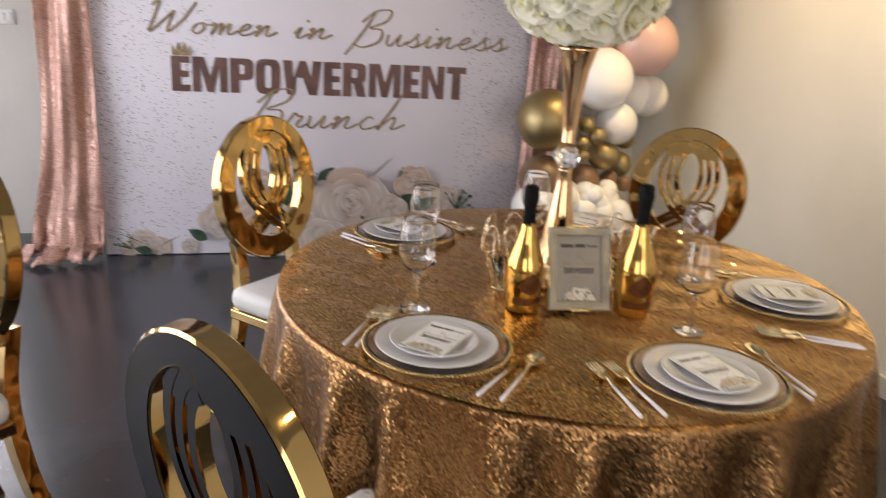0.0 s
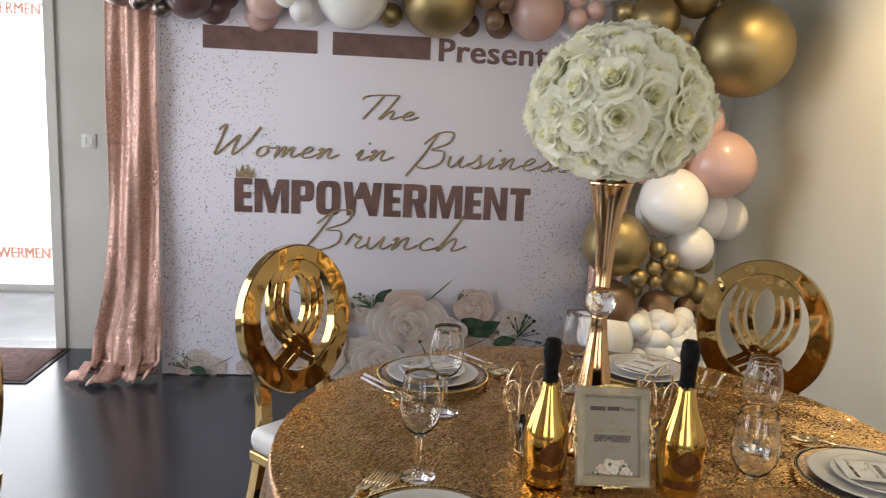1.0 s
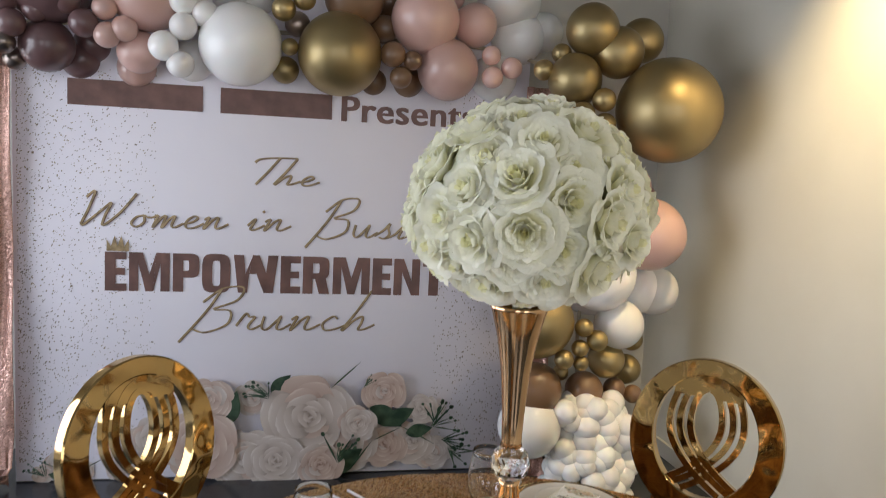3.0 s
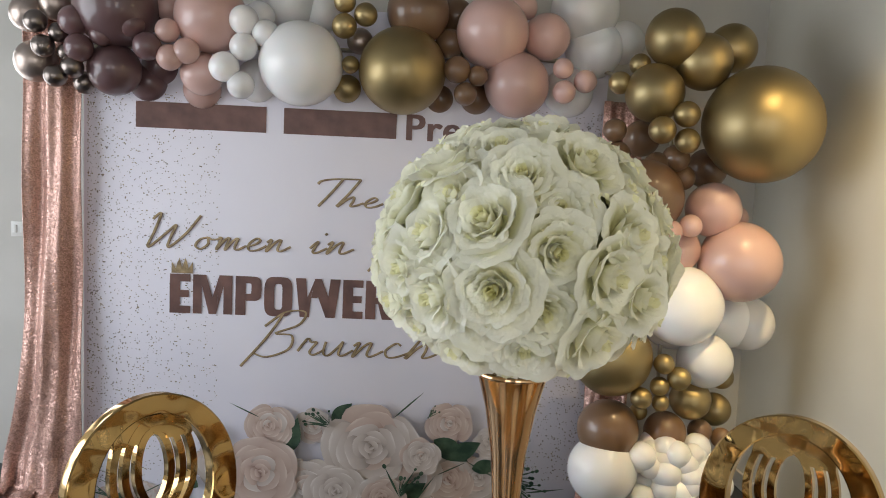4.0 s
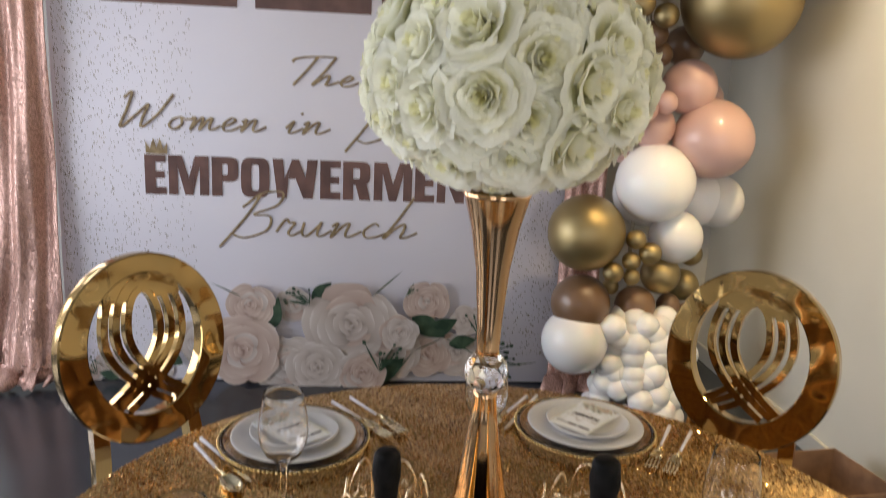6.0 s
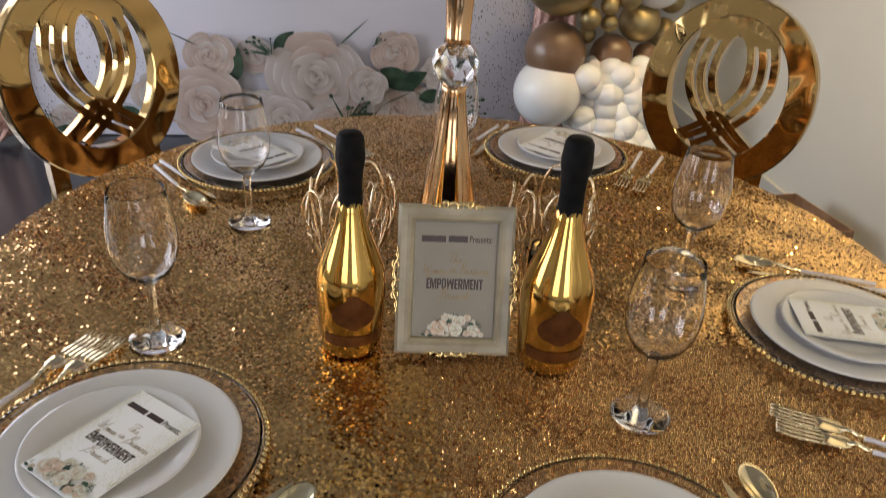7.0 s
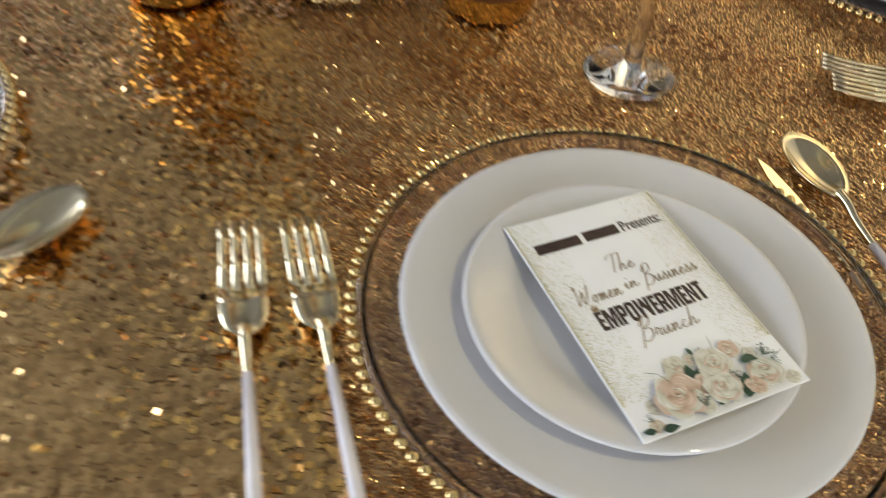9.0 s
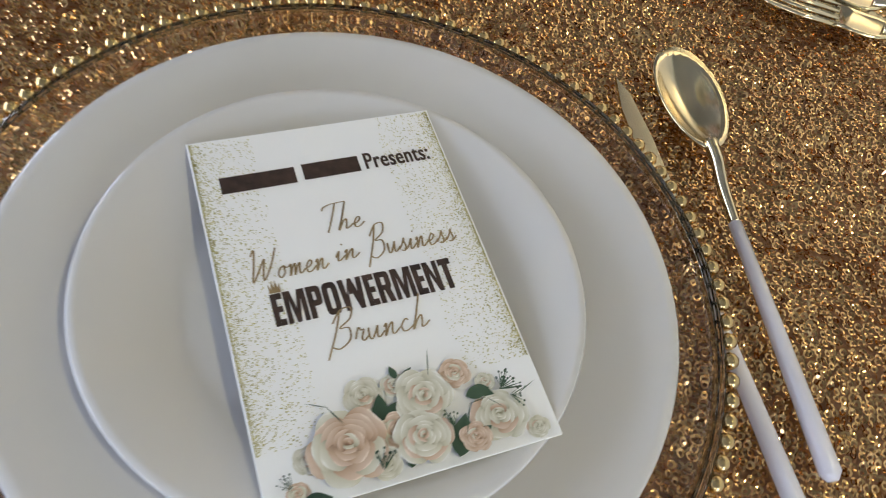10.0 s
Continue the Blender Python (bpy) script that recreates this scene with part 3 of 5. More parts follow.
def artwork(parent, w, h, m, boxes, flowers, pen, seed):
    """The printed design on a sheet w wide, its lower left corner at the pose m. boxes: word -> (x, y, width, height)."""
    rng = random.Random(seed)
    e = w * 0.0008
    ink = M["print_brown"] if w > 1 else M["print_dark"]

    def put(name, me, mat, x, y, z):
        ob = part(name, me, mat, parent, "", False, m @ pose(x, y, z))
        if name in ("speck_print", "sprig_print"):
            tagged(ob, kind="stuff")

    for bx, by, bw, bh in boxes["bars"]:
        put("lettering_bar", box(0, bw, 0, bh, -e * 0.3, e * 0.3), ink, bx, by, e)
    bx, by, bw, bh = boxes["Presents:"]
    put("lettering", text_mesh("Presents:", "lettering", ink, bw, bh, 0.007, 1.05, 0.012), None, bx, by, e)
    bx, by, bw, bh = boxes["EMPOWERMENT"]
    put("lettering", block_word("EMPOWERMENT", bw, bh), ink, bx, by, e)
    for word in ("The", "Women", "in", "Business", "Brunch"):
        bx, by, bw, bh = boxes[word]
        if w > 1:
            put("script_shade", script_word(word, bw, bh, pen), ink, bx + pen * 0.55, by - pen * 0.45, e * 1.7)
        put("script_lettering", script_word(word, bw, bh, pen), M["print_gold"], bx, by, e * 2.6)
    tints = ("petal_ivory", "petal_blush") if w > 1 else ("small_ivory", "small_blush")
    z = e * 1.2
    for k, (fx, fy, fr, tint) in enumerate(flowers["roses"]):
        if k == flowers["under"]:
            bm = bmesh.new()
            for lx, ly, ll, lt in flowers["leaves"]:
                z += e * 0.03
                leaf_art(bm, lx, ly, ll, lt, z, 0.26)
            put("leaf_print", bm, M["leaf_print"], 0, 0, 0)
        bm = bmesh.new()
        z = rose_art(rng, fx, fy, fr, z, tint, bm)
        me = mesh_of(bm, "rose_print", M[tints[0]], False)
        me.materials.append(M[tints[1]])
        put("rose_print", me, None, 0, 0, 0)
    bm = bmesh.new()
    for fx, fy, fl, ft in flowers["blades"]:
        leaf_art(bm, fx, fy, fl, ft, z + e * 1.3, 0.02)
    for fx, fy, fl, ft in flowers.get("sprigs", ()):
        sprig_art(bm, rng, fx, fy, fl, ft, z + e * 0.6)
    put("sprig_print", bm, M["leaf_print"], 0, 0, 0)
    bm = bmesh.new()
    k = w / 2.4
    for sx0, sx1, sy0, sy1, num in flowers["specks"]:
        for _ in range(num):
            t = rng.random() ** (1.7 if w > 1 else 3.2)
            sx, sy = sx0 + (sx1 - sx0) * t, rng.uniform(sy0, sy1)
            disc2(bm, sx, sy, flowers.get("grain", k) * rng.uniform(0.002, 0.0065), e * 0.8, 0, rng.uniform(0.6, 1), rng.random() * 3, 5)
    put("speck_print", bm, M["print_speck"] if w > 1 else M["print_dust"], 0, 0, 0)
    bm = bmesh.new()
    bx, by, bw, bh = boxes["EMPOWERMENT"]
    c = [(0, 0), (0, 0.6), (0.2, 0.25), (0.36, 0.8), (0.5, 0.3), (0.66, 0.8), (0.8, 0.25), (1, 0.6), (1, 0)]
    bm.faces.new([bm.verts.new((a * bw * 0.06, b * bh * 0.5, 0)) for a, b in reversed(c)])
    put("crown_print", bm, M["print_gold"], bx + bw * 0.005, by + bh * 1.02, e * 2)


# ---------------------------------------------------------------- backdrop

BW, BH = 2.41, 2.36
backdrop = thing("photo_backdrop", "large white printed event backdrop with brown lettering, gold specks and roses", "backdrop", pose(-1.62, 2.60, 0))
panel = part("panel", box(0, BW, 0.0, 0.02, 0.005, BH, 0.003), M["vinyl"], backdrop)
for fx in (0.03, BW - 0.03):
    part("stand_pole", tube([(fx, 0.05, 0.0), (fx, 0.05, BH)], 0.016, 10), M["black_metal"], backdrop, "black metal stand pole")
part("crossbar", tube([(0.03, 0.05, BH - 0.03), (BW - 0.03, 0.05, BH - 0.03)], 0.016, 10), M["black_metal"], backdrop, "black metal crossbar")
artwork(panel, 2.4, 2.36, pose(0, -0.001, 0, 90, 0, 0), {
    "bars": [(0.235, 1.785, 0.59, 0.118), (0.905, 1.785, 0.52, 0.118)],
    "Presents:": (1.475, 1.78, 0.7, 0.122),
    "The": (1.03, 1.46, 0.345, 0.13), "Women": (0.27, 1.235, 0.68, 0.165), "in": (1.03, 1.235, 0.215, 0.165), "Business": (1.36, 1.215, 0.90, 0.185),
    "EMPOWERMENT": (0.395, 0.929, 1.63, 0.185), "Brunch": (0.78, 0.745, 0.89, 0.205)}, {
    "roses": [(0.2, 0.08, 0.08, 0), (0.29, 0.05, 0.06, 0), (0.12, 0.04, 0.05, 1), (0.45, 0.05, 0.05, 0), (0.62, 0.2, 0.12, 0), (1.08, 0.4, 0.095, 0), (2.0, 0.1, 0.1, 0), (1.88, 0.16, 0.13, 0), (1.74, 0.15, 0.13, 1), (1.55, 0.16, 0.16, 0), (1.73, 0.43, 0.115, 1), (1.93, 0.34, 0.085, 0),
              (0.88, 0.4, 0.12, 1), (1.05, 0.1, 0.17, 0), (1.36, 0.3, 0.235, 0), (0.84, 0.17, 0.19, 1), (1.2, 0.09, 0.15, 0), (1.6, 0.28, 0.1, 0), (1.42, 0.07, 0.12, 1)],
    "leaves": [(1.17, 0.44, 0.13, 0.75), (1.2, 0.45, 0.13, 0.3), (0.95, 0.27, 0.19, 1.25), (0.98, 0.27, 0.2, 2.6), (1.66, 0.36, 0.2, -0.55), (1.74, 0.27, 0.17, 0.5), (1.13, 0.03, 0.2, 0.7), (1.45, 0.02, 0.22, 0.6), (1.5, 0.05, 0.2, 1.7), (0.25, 0.03, 0.1, 2.9), (0.66, 0.3, 0.13, 1.9), (0.55, 0.1, 0.12, 2.6), (1.85, 0.22, 0.14, 0.2)],
    "blades": [(1.46, 0.47, 0.2, 0.75), (1.56, 0.04, 0.2, 0.95), (1.68, 0.2, 0.16, 0.45), (1.82, 0.27, 0.2, -0.5), (0.84, 0.46, 0.16, 2.7), (2.1, 0.12, 0.2, 0.12), (0.2, 0.1, 0.12, 2.7), (0.3, 0.08, 0.13, 0.5)],
    "sprigs": [(1.97, 0.26, 0.15, 0.5), (2.02, 0.2, 0.15, -0.3), (1.99, 0.28, 0.12, 1.5), (2.06, 0.16, 0.13, -0.6), (1.17, 0.42, 0.13, 2.4), (1.5, 0.08, 0.17, 1.4), (1.62, 0.47, 0.07, 0.9), (0.16, 0.05, 0.1, 2.4)],
    "specks": [(0.02, 0.62, 0.1, 1.95, 3000), (2.39, 1.98, 0.15, 1.95, 2100)], "under": 12, "grain": 0.62}, 0.0052, 5)


def drape(name, x0, x1, top, foot, label, seed, puddle=0.12):
    """A gathered sequin curtain that spreads and crumples on the floor."""
    rng = random.Random(seed)
    bm = bmesh.new()
    nu, nv = 90, 46
    ph = [rng.random() * 6 for _ in range(4)]
    grid = []
    for j in range(nv + 1):
        v = j / nv
        z = top * (1 - v)
        spread = 1.0 + foot * (0.12 * v + 3.2 * max(0, v - 0.6) ** 2)
        row = []
        for i in range(nu + 1):
            u = i / nu
            mid = (x0 + x1) / 2 - (foot * 0.09) * v ** 7
            x = mid + (u - 0.5) * (x1 - x0) * spread
            y = 0.02 * math.sin(u * 9 + ph[0] + 1.2 * math.sin(v * 2 + ph[1])) + 0.007 * math.sin(u * 23 + ph[2] + v * 3)
            y += 0.012 * math.sin(v * 14 + u * 7)
            if v > 0.9:
                k = (v - 0.9) / 0.1
                y -= puddle * k * (0.7 + 0.5 * math.sin(u * 19 + ph[3]))
                x += 0.05 * k * math.sin(u * 31 + ph[1])
                z = 0.012 + 0.08 * (1 - k) ** 1.5 + 0.05 * math.sin(math.pi * k) ** 0.7 * abs(math.sin(u * 17 + 6 * k + ph[0])) + 0.02 * k * abs(math.sin(u * 43 + 9 * k))
            row.append(bm.verts.new((x, y, max(z, 0.004))))
        grid.append(row)
    for a, b in zip(grid, grid[1:]):
        for i in range(nu):
            bm.faces.new((a[i], b[i], b[i + 1], a[i + 1]))
    t = thing(name, label, "curtain", pose(0, 2.53, 0))
    ob = part("cloth", bm, M["drape"], t)
    md = ob.modifiers.new("thickness", "SOLIDIFY")
    md.thickness = 0.003
    return t


drape("sequin_curtain", -1.85, -1.61, 2.3, 1.25, "rose gold sequin curtain gathered beside the backdrop, puddled on the floor", 2)
drape("sequin_curtain", 0.76, 0.95, 2.0, 0.3, "rose gold sequin curtain hanging behind the balloon column", 9)

# ---------------------------------------------------------------- balloons

garland = thing("balloon_garland", "balloon garland in gold, mocha, mauve, blush and white", "balloon garland", pose(0, 2.5, 0))
BALL = {}
random.seed(5)
LOOK = {"bronze": "dark bronze chrome balloon", "gold": "chrome gold balloon", "champagne": "champagne balloon", "brown": "mocha brown balloon", "mauve": "dark mauve balloon", "pink": "blush pink balloon", "white": "white balloon"}
for col in BALLOON:
    prof = [(0.0, -1.0)]
    for i in range(1, 26):
        a = math.pi * i / 26
        prof.append((math.sin(a) * (1 - 0.05 * math.cos(a)), -math.cos(a)))
    prof += [(0.06, 1.01), (0.035, 1.03), (0.06, 1.08), (0.0, 1.08)]
    BALL[col] = mesh_of(lathe(prof, 40), "balloon", BALLOON[col])


def balloons(col, rows):
    for x, y, z, r in rows:
        ob = part("balloon", BALL[col], None, garland, LOOK[col])
        ob.matrix_local = Matrix.LocRotScale((x, y - 2.5, z), Euler((radians(-90 + random.uniform(-40, 40)), random.uniform(-0.6, 0.6), random.uniform(-0.8, 0.8))), (r, r, r))


balloons("gold", [(0.96, 2.21, 2.24, 0.122),(1.28, 2.38, 2.24, 0.108),(1.09, 2.21, 2.15, 0.12),(1.32, 2.13, 1.89, 0.242),(0.89, 2.21, 2.01, 0.124),(0.83, 2.25, 2.13, 0.046),(0.75, 2.25, 2.05, 0.048),(1.0, 2.12, 1.92, 0.054),(0.9, 2.12, 1.85, 0.057),(1.01, 2.12, 1.81, 0.052),(0.77, 2.18, 0.88, 0.17),(0.98, 2.12, 0.87, 0.044),(1.05, 2.12, 0.81, 0.05),(0.97, 2.13, 0.77, 0.041),(0.89, 2.12, 0.72, 0.046),(0.98, 2.13, 0.7, 0.037),(0.93, 2.26, 0.62, 0.039),(1.15, 2.23, 0.69, 0.09),(1.33, 2.39, 0.6, 0.077),(1.36, 2.41, 0.75, 0.057)])
balloons("bronze", [(-1.71, 2.34, 2.19, 0.047),(-1.62, 2.35, 2.15, 0.041),(-1.68, 2.34, 2.09, 0.047),(-1.59, 2.35, 2.07, 0.034),(-1.63, 2.34, 1.97, 0.047),(-1.56, 2.34, 2.01, 0.047),(-1.56, 2.47, 1.96, 0.049)])
balloons("gold", [(-0.43, 2.34, 2.34, 0.047),(-0.43, 2.34, 2.24, 0.053),(-0.34, 2.34, 2.29, 0.05),(-0.4, 2.35, 2.08, 0.038),(-0.42, 2.46, 1.99, 0.062),(-0.18, 2.39, 2.07, 0.19)])
balloons("brown", [(0.74, 2.25, 1.85, 0.05),(0.68, 2.25, 1.76, 0.043),(0.76, 2.25, 1.75, 0.052),(0.9, 2.39, 1.83, 0.081),(0.93, 2.25, 1.71, 0.056),(1.01, 2.24, 1.74, 0.06),(1.05, 2.25, 1.66, 0.054),(1.21, 2.39, 1.71, 0.09),(0.87, 2.18, 1.57, 0.161),(0.78, 2.2, 0.55, 0.133),(1.04, 2.22, 0.54, 0.092),(1.21, 2.25, 0.54, 0.054),(1.31, 2.25, 0.51, 0.046),(-0.12, 2.42, 2.33, 0.136),(0.06, 2.61, 2.36, 0.084),(0.03, 2.46, 2.21, 0.065),(0.06, 2.34, 2.08, 0.058),(0.15, 2.34, 2.06, 0.044),(0.1, 2.34, 1.98, 0.05),(-0.0, 2.62, 1.98, 0.068)])
balloons("brown", [(0.17, 2.61, 1.99, 0.076)])
balloons("pink", [(1.18, 2.21, 1.53, 0.118),(1.36, 2.4, 1.49, 0.061),(0.96, 2.12, 1.43, 0.056),(1.05, 2.12, 1.46, 0.048),(0.92, 2.12, 1.38, 0.044),(1.04, 2.22, 1.35, 0.096),(0.9, 2.25, 1.34, 0.046),(0.92, 2.25, 1.24, 0.05),(1.3, 2.18, 1.31, 0.173),(-1.01, 2.41, 2.26, 0.154),(-1.2, 2.46, 2.3, 0.062),(-1.17, 2.34, 2.18, 0.051),(-1.16, 2.34, 2.07, 0.055),(-1.09, 2.34, 2.1, 0.055),(-1.05, 2.44, 2.02, 0.093),(-1.09, 2.61, 1.97, 0.088),(0.21, 2.4, 2.26, 0.159),(0.46, 2.44, 2.26, 0.104),(0.37, 2.62, 2.42, 0.068),(0.33, 2.41, 2.04, 0.144)])
balloons("pink", [(0.52, 2.34, 2.11, 0.045),(0.62, 2.34, 2.06, 0.05),(0.53, 2.34, 2.01, 0.051)])
balloons("white", [(1.06, 2.18, 1.11, 0.173),(1.09, 2.35, 1.04, 0.155),(1.36, 2.37, 1.02, 0.12),(1.44, 2.37, 1.01, 0.124),(1.19, 2.21, 0.87, 0.12),(0.76, 2.17, 0.385, 0.15),(-0.85, 2.33, 2.24, 0.062),(-0.76, 2.34, 2.19, 0.058),(-0.85, 2.33, 2.13, 0.059),(-0.93, 2.33, 2.04, 0.064),(-0.86, 2.34, 1.97, 0.058),(-0.61, 2.39, 2.08, 0.182),(-0.81, 2.46, 2.28, 0.068),(-0.69, 2.58, 2.38, 0.134),(-0.84, 2.6, 2.02, 0.098),(-0.56, 2.6, 2.35, 0.101),(0.65, 2.57, 2.41, 0.158),(0.71, 2.58, 2.24, 0.134),(0.6, 2.59, 2.04, 0.117),(0.85, 2.6, 2.28, 0.101)])
balloons("white", [(1.25, 2.11, 0.35, 0.066),(1.12, 2.11, 0.39, 0.062),(1.23, 2.11, 0.34, 0.064),(1.05, 2.11, 0.25, 0.066),(1.33, 2.25, 0.14, 0.051),(1.17, 2.11, 0.2, 0.059),(1.13, 2.25, 0.3, 0.058),(1.06, 2.24, 0.39, 0.059),(1.31, 2.25, 0.27, 0.053),(1.08, 2.12, 0.29, 0.055),(1.16, 2.12, 0.25, 0.05),(1.06, 2.25, 0.41, 0.052),(1.23, 2.11, 0.39, 0.061),(1.24, 2.11, 0.34, 0.062),(1.02, 2.11, 0.4, 0.066),(1.09, 2.11, 0.19, 0.064),(1.01, 2.12, 0.24, 0.048),(1.24, 2.12, 0.2, 0.051),(1.2, 2.12, 0.31, 0.051),(0.95, 2.24, 0.22, 0.059)])
balloons("white", [(0.92, 2.12, 0.29, 0.053),(1.06, 2.24, 0.25, 0.06),(0.9, 2.12, 0.44, 0.047),(1.06, 2.11, 0.48, 0.059),(1.08, 2.11, 0.32, 0.065),(0.91, 2.11, 0.47, 0.06),(1.23, 2.25, 0.29, 0.056),(0.95, 2.12, 0.42, 0.052),(1.3, 2.24, 0.19, 0.065),(0.92, 2.25, 0.37, 0.058),(1.02, 2.11, 0.33, 0.063),(1.23, 2.24, 0.26, 0.059),(1.11, 2.24, 0.43, 0.067),(1.26, 2.24, 0.35, 0.061)])
balloons("champagne", [(-1.79, 2.45, 2.24, 0.077),(-1.68, 2.46, 2.29, 0.073),(-1.76, 2.45, 2.04, 0.089),(-0.37, 2.47, 2.2, 0.058)])
balloons("mauve", [(-1.4, 2.4, 2.28, 0.175),(-1.55, 2.33, 2.2, 0.062),(-1.32, 2.33, 2.2, 0.059),(-1.44, 2.34, 2.15, 0.05),(-1.53, 2.33, 2.09, 0.059),(-1.42, 2.43, 2.02, 0.112),(-1.25, 2.33, 2.11, 0.059),(-1.27, 2.47, 2.24, 0.049),(-1.28, 2.61, 2.06, 0.084),(-1.33, 2.61, 1.99, 0.088)])
foot = random.Random(7)
for _ in range(120):
    a, hgt = foot.random() * 2 * math.pi, foot.random()
    wide = 0.2 * (1 - 0.55 * hgt ** 2)
    rr = foot.uniform(0.045, 0.06)
    balloons("white", [(1.08 + 1.05 * wide * math.cos(a), 2.2 + 0.75 * wide * math.sin(a), max(rr * 1.02, 0.5 * hgt), rr)])
part("strip", tube(curve_pts([(-1.75, 0.07, 2.12), (-1.0, 0.08, 2.16), (0.0, 0.08, 2.18), (0.7, 0.05, 2.15), (0.98, -0.18, 1.9), (1.05, -0.2, 1.3), (1.02, -0.2, 0.8), (1.08, -0.2, 0.02)], 8), 0.01, 6), M["frame_white"], garland, "balloon strip")

# ---------------------------------------------------------------- chairs


def oval(w, h, n=56):
    return [(w * math.sin(2 * math.pi * i / n), h * math.cos(2 * math.pi * i / n)) for i in range(n)]


def blacken(ob):
    """Lacquers the rear faces of a back piece black."""
    ob.data.materials.append(M["black_metal"])
    for p in ob.data.polygons:
        if p.normal.y < -0.9:
            p.material_index = 1


def make_chair(m):
    """Gold chair with an oval ring back and crossing hoops; it faces +y."""
    c = thing("banquet_chair", "polished gold banquet chair with oval ring back and white seat", "chair", m, "chairs round the table")
    # ring back: a deep band, black behind
    W, H, wi, hi, D, up, rise = 0.221, 0.243, 0.15, 0.181, 0.02, 0.019, 0.031
    back = pose(0, -0.215, 0.797, 6, 0, 0)
    bm = bmesh.new()
    rings = []
    for (w, h), y in (((W - 0.004, H - 0.004), D), ((W, H), D - 0.004), ((W, H), -D + 0.004), ((W - 0.004, H - 0.004), -D), ((wi + 0.003, hi + 0.003), -D), ((wi, hi), -D + 0.003), ((wi, hi), D - 0.003), ((wi + 0.003, hi + 0.003), D)):
        rings.append([bm.verts.new((x, y, z + (up if w > 0.19 else rise))) for x, z in oval(w, h)])
    n = len(rings[0])
    for a, b in zip(rings, rings[1:] + rings[:1]):
        for i in range(n):
            bm.faces.new((a[i], a[(i + 1) % n], b[(i + 1) % n], b[i]))
    bmesh.ops.recalc_face_normals(bm, faces=bm.faces)
    ring = part("back_ring", bm, M["gold"], c, "", True, back)
    ring.data.set_sharp_from_angle(angle=radians(28))
    for s in (-1, 1):
        for w, mid, reach in ((0.044, 0.22, 0.56), (0.075, 0.2, 0.72), (0.105, 0.18, 0.88)):
            pts = []
            for k in range(61):
                zn = 0.97 - 1.94 * k / 60
                x = w * (1 - ((zn - mid) / reach) ** 2)
                if zn > mid:
                    x = w * math.sqrt(max(0.0, 1 - ((zn - mid) / reach) ** 2))
                    if zn > mid + reach:
                        continue
                if abs(x) > (wi + 0.004) * math.sqrt(max(0, 1 - zn * zn)):
                    if zn < 0:
                        break
                    continue
                pts.append((s * x, 0.003 * s, rise + hi * zn))
            hoop = part("back_hoop", tube(pts, 0, flat=(0.0088, 0.011, (0, 1, 0))), M["gold"], ring, "", False)
            blacken(hoop)
    bm = bmesh.new()
    rows = []
    for k in range(17):
        q = math.pi * (k / 16)
        for yy in (-0.013, 0.013):
            rows.append((bm.verts.new((-0.1 * math.cos(q), yy, rise + hi * (0.64 + 0.35 * math.sin(q) ** 0.8))), bm.verts.new((-0.034 * math.cos(q), yy, rise + hi * (0.64 + 0.12 * math.sin(q) ** 0.8)))))
    for k in range(0, 32, 2):
        a0, a1, b0, b1 = rows[k], rows[k + 1], rows[k + 2], rows[k + 3]
        bm.faces.new((a0[0], b0[0], b0[1], a0[1]))
        bm.faces.new((a1[0], a1[1], b1[1], b1[0]))
        bm.faces.new((a0[0], a1[0], b1[0], b0[0]))
        bm.faces.new((a0[1], b0[1], b1[1], a1[1]))
    bmesh.ops.recalc_face_normals(bm, faces=bm.faces)
    blacken(part("crest", bm, M["gold"], ring, "", False))
    bm = bmesh.new()
    vs = [bm.verts.new((x, -D - 0.001, z + up)) for x, z in oval(W - 0.005, H - 0.005)]
    vi = [bm.verts.new((x, -D - 0.001, z + rise)) for x, z in oval(wi + 0.004, hi + 0.004)]
    for i in range(n):
        bm.faces.new((vs[i], vs[(i + 1) % n], vi[(i + 1) % n], vi[i]))
    part("back_plate", bm, M["black_metal"], ring, "glossy black plate behind the ring", False)
    # seat
    part("seat", box(-0.215, 0.215, -0.18, 0.25, 0.435, 0.515, 0.03), M["leather"], c, "white padded seat")
    part("seat_frame", box(-0.205, 0.205, -0.185, 0.24, 0.4, 0.435, 0.005), M["gold"], c, "", False)
    for s in (-1, 1):
        part("back_leg", tube(curve_pts([(s * 0.12, -0.236, 0.64), (s * 0.135, -0.205, 0.44), (s * 0.16, -0.23, 0.2), (s * 0.19, -0.29, 0.0)], 6), 0, flat=(0.019, 0.02, (s * 0.1, 0.99, 0))), M["gold"], c, "", False)
        part("front_leg", tube(curve_pts([(s * 0.18, 0.2, 0.4), (s * 0.185, 0.21, 0.2), (s * 0.19, 0.225, 0.0)], 5), 0, flat=(0.014, 0.014, (0, 1, 0))), M["gold"], c, "", False)
    return c


def seat_at(x, y, face):
    """Pose that puts the back ring's centre over (x, y), facing the angle face (degrees from +x)."""
    a = radians(face)
    return pose(x + 0.215 * math.cos(a), y + 0.215 * math.sin(a), 0, 0, 0, face - 90)


chair = make_chair(seat_at(-0.735, 0.85, -46))
copy_thing(chair, seat_at(0.845, 0.81, -133))
near = copy_thing(chair, seat_at(-0.79, -0.893, 36))
far = copy_thing(chair, seat_at(-1.45, 0.18, 224))
tagged(far, "polished gold chair with white seat standing apart on black floor", "", "chairs beyond the table")

# ---------------------------------------------------------------- table and cloth

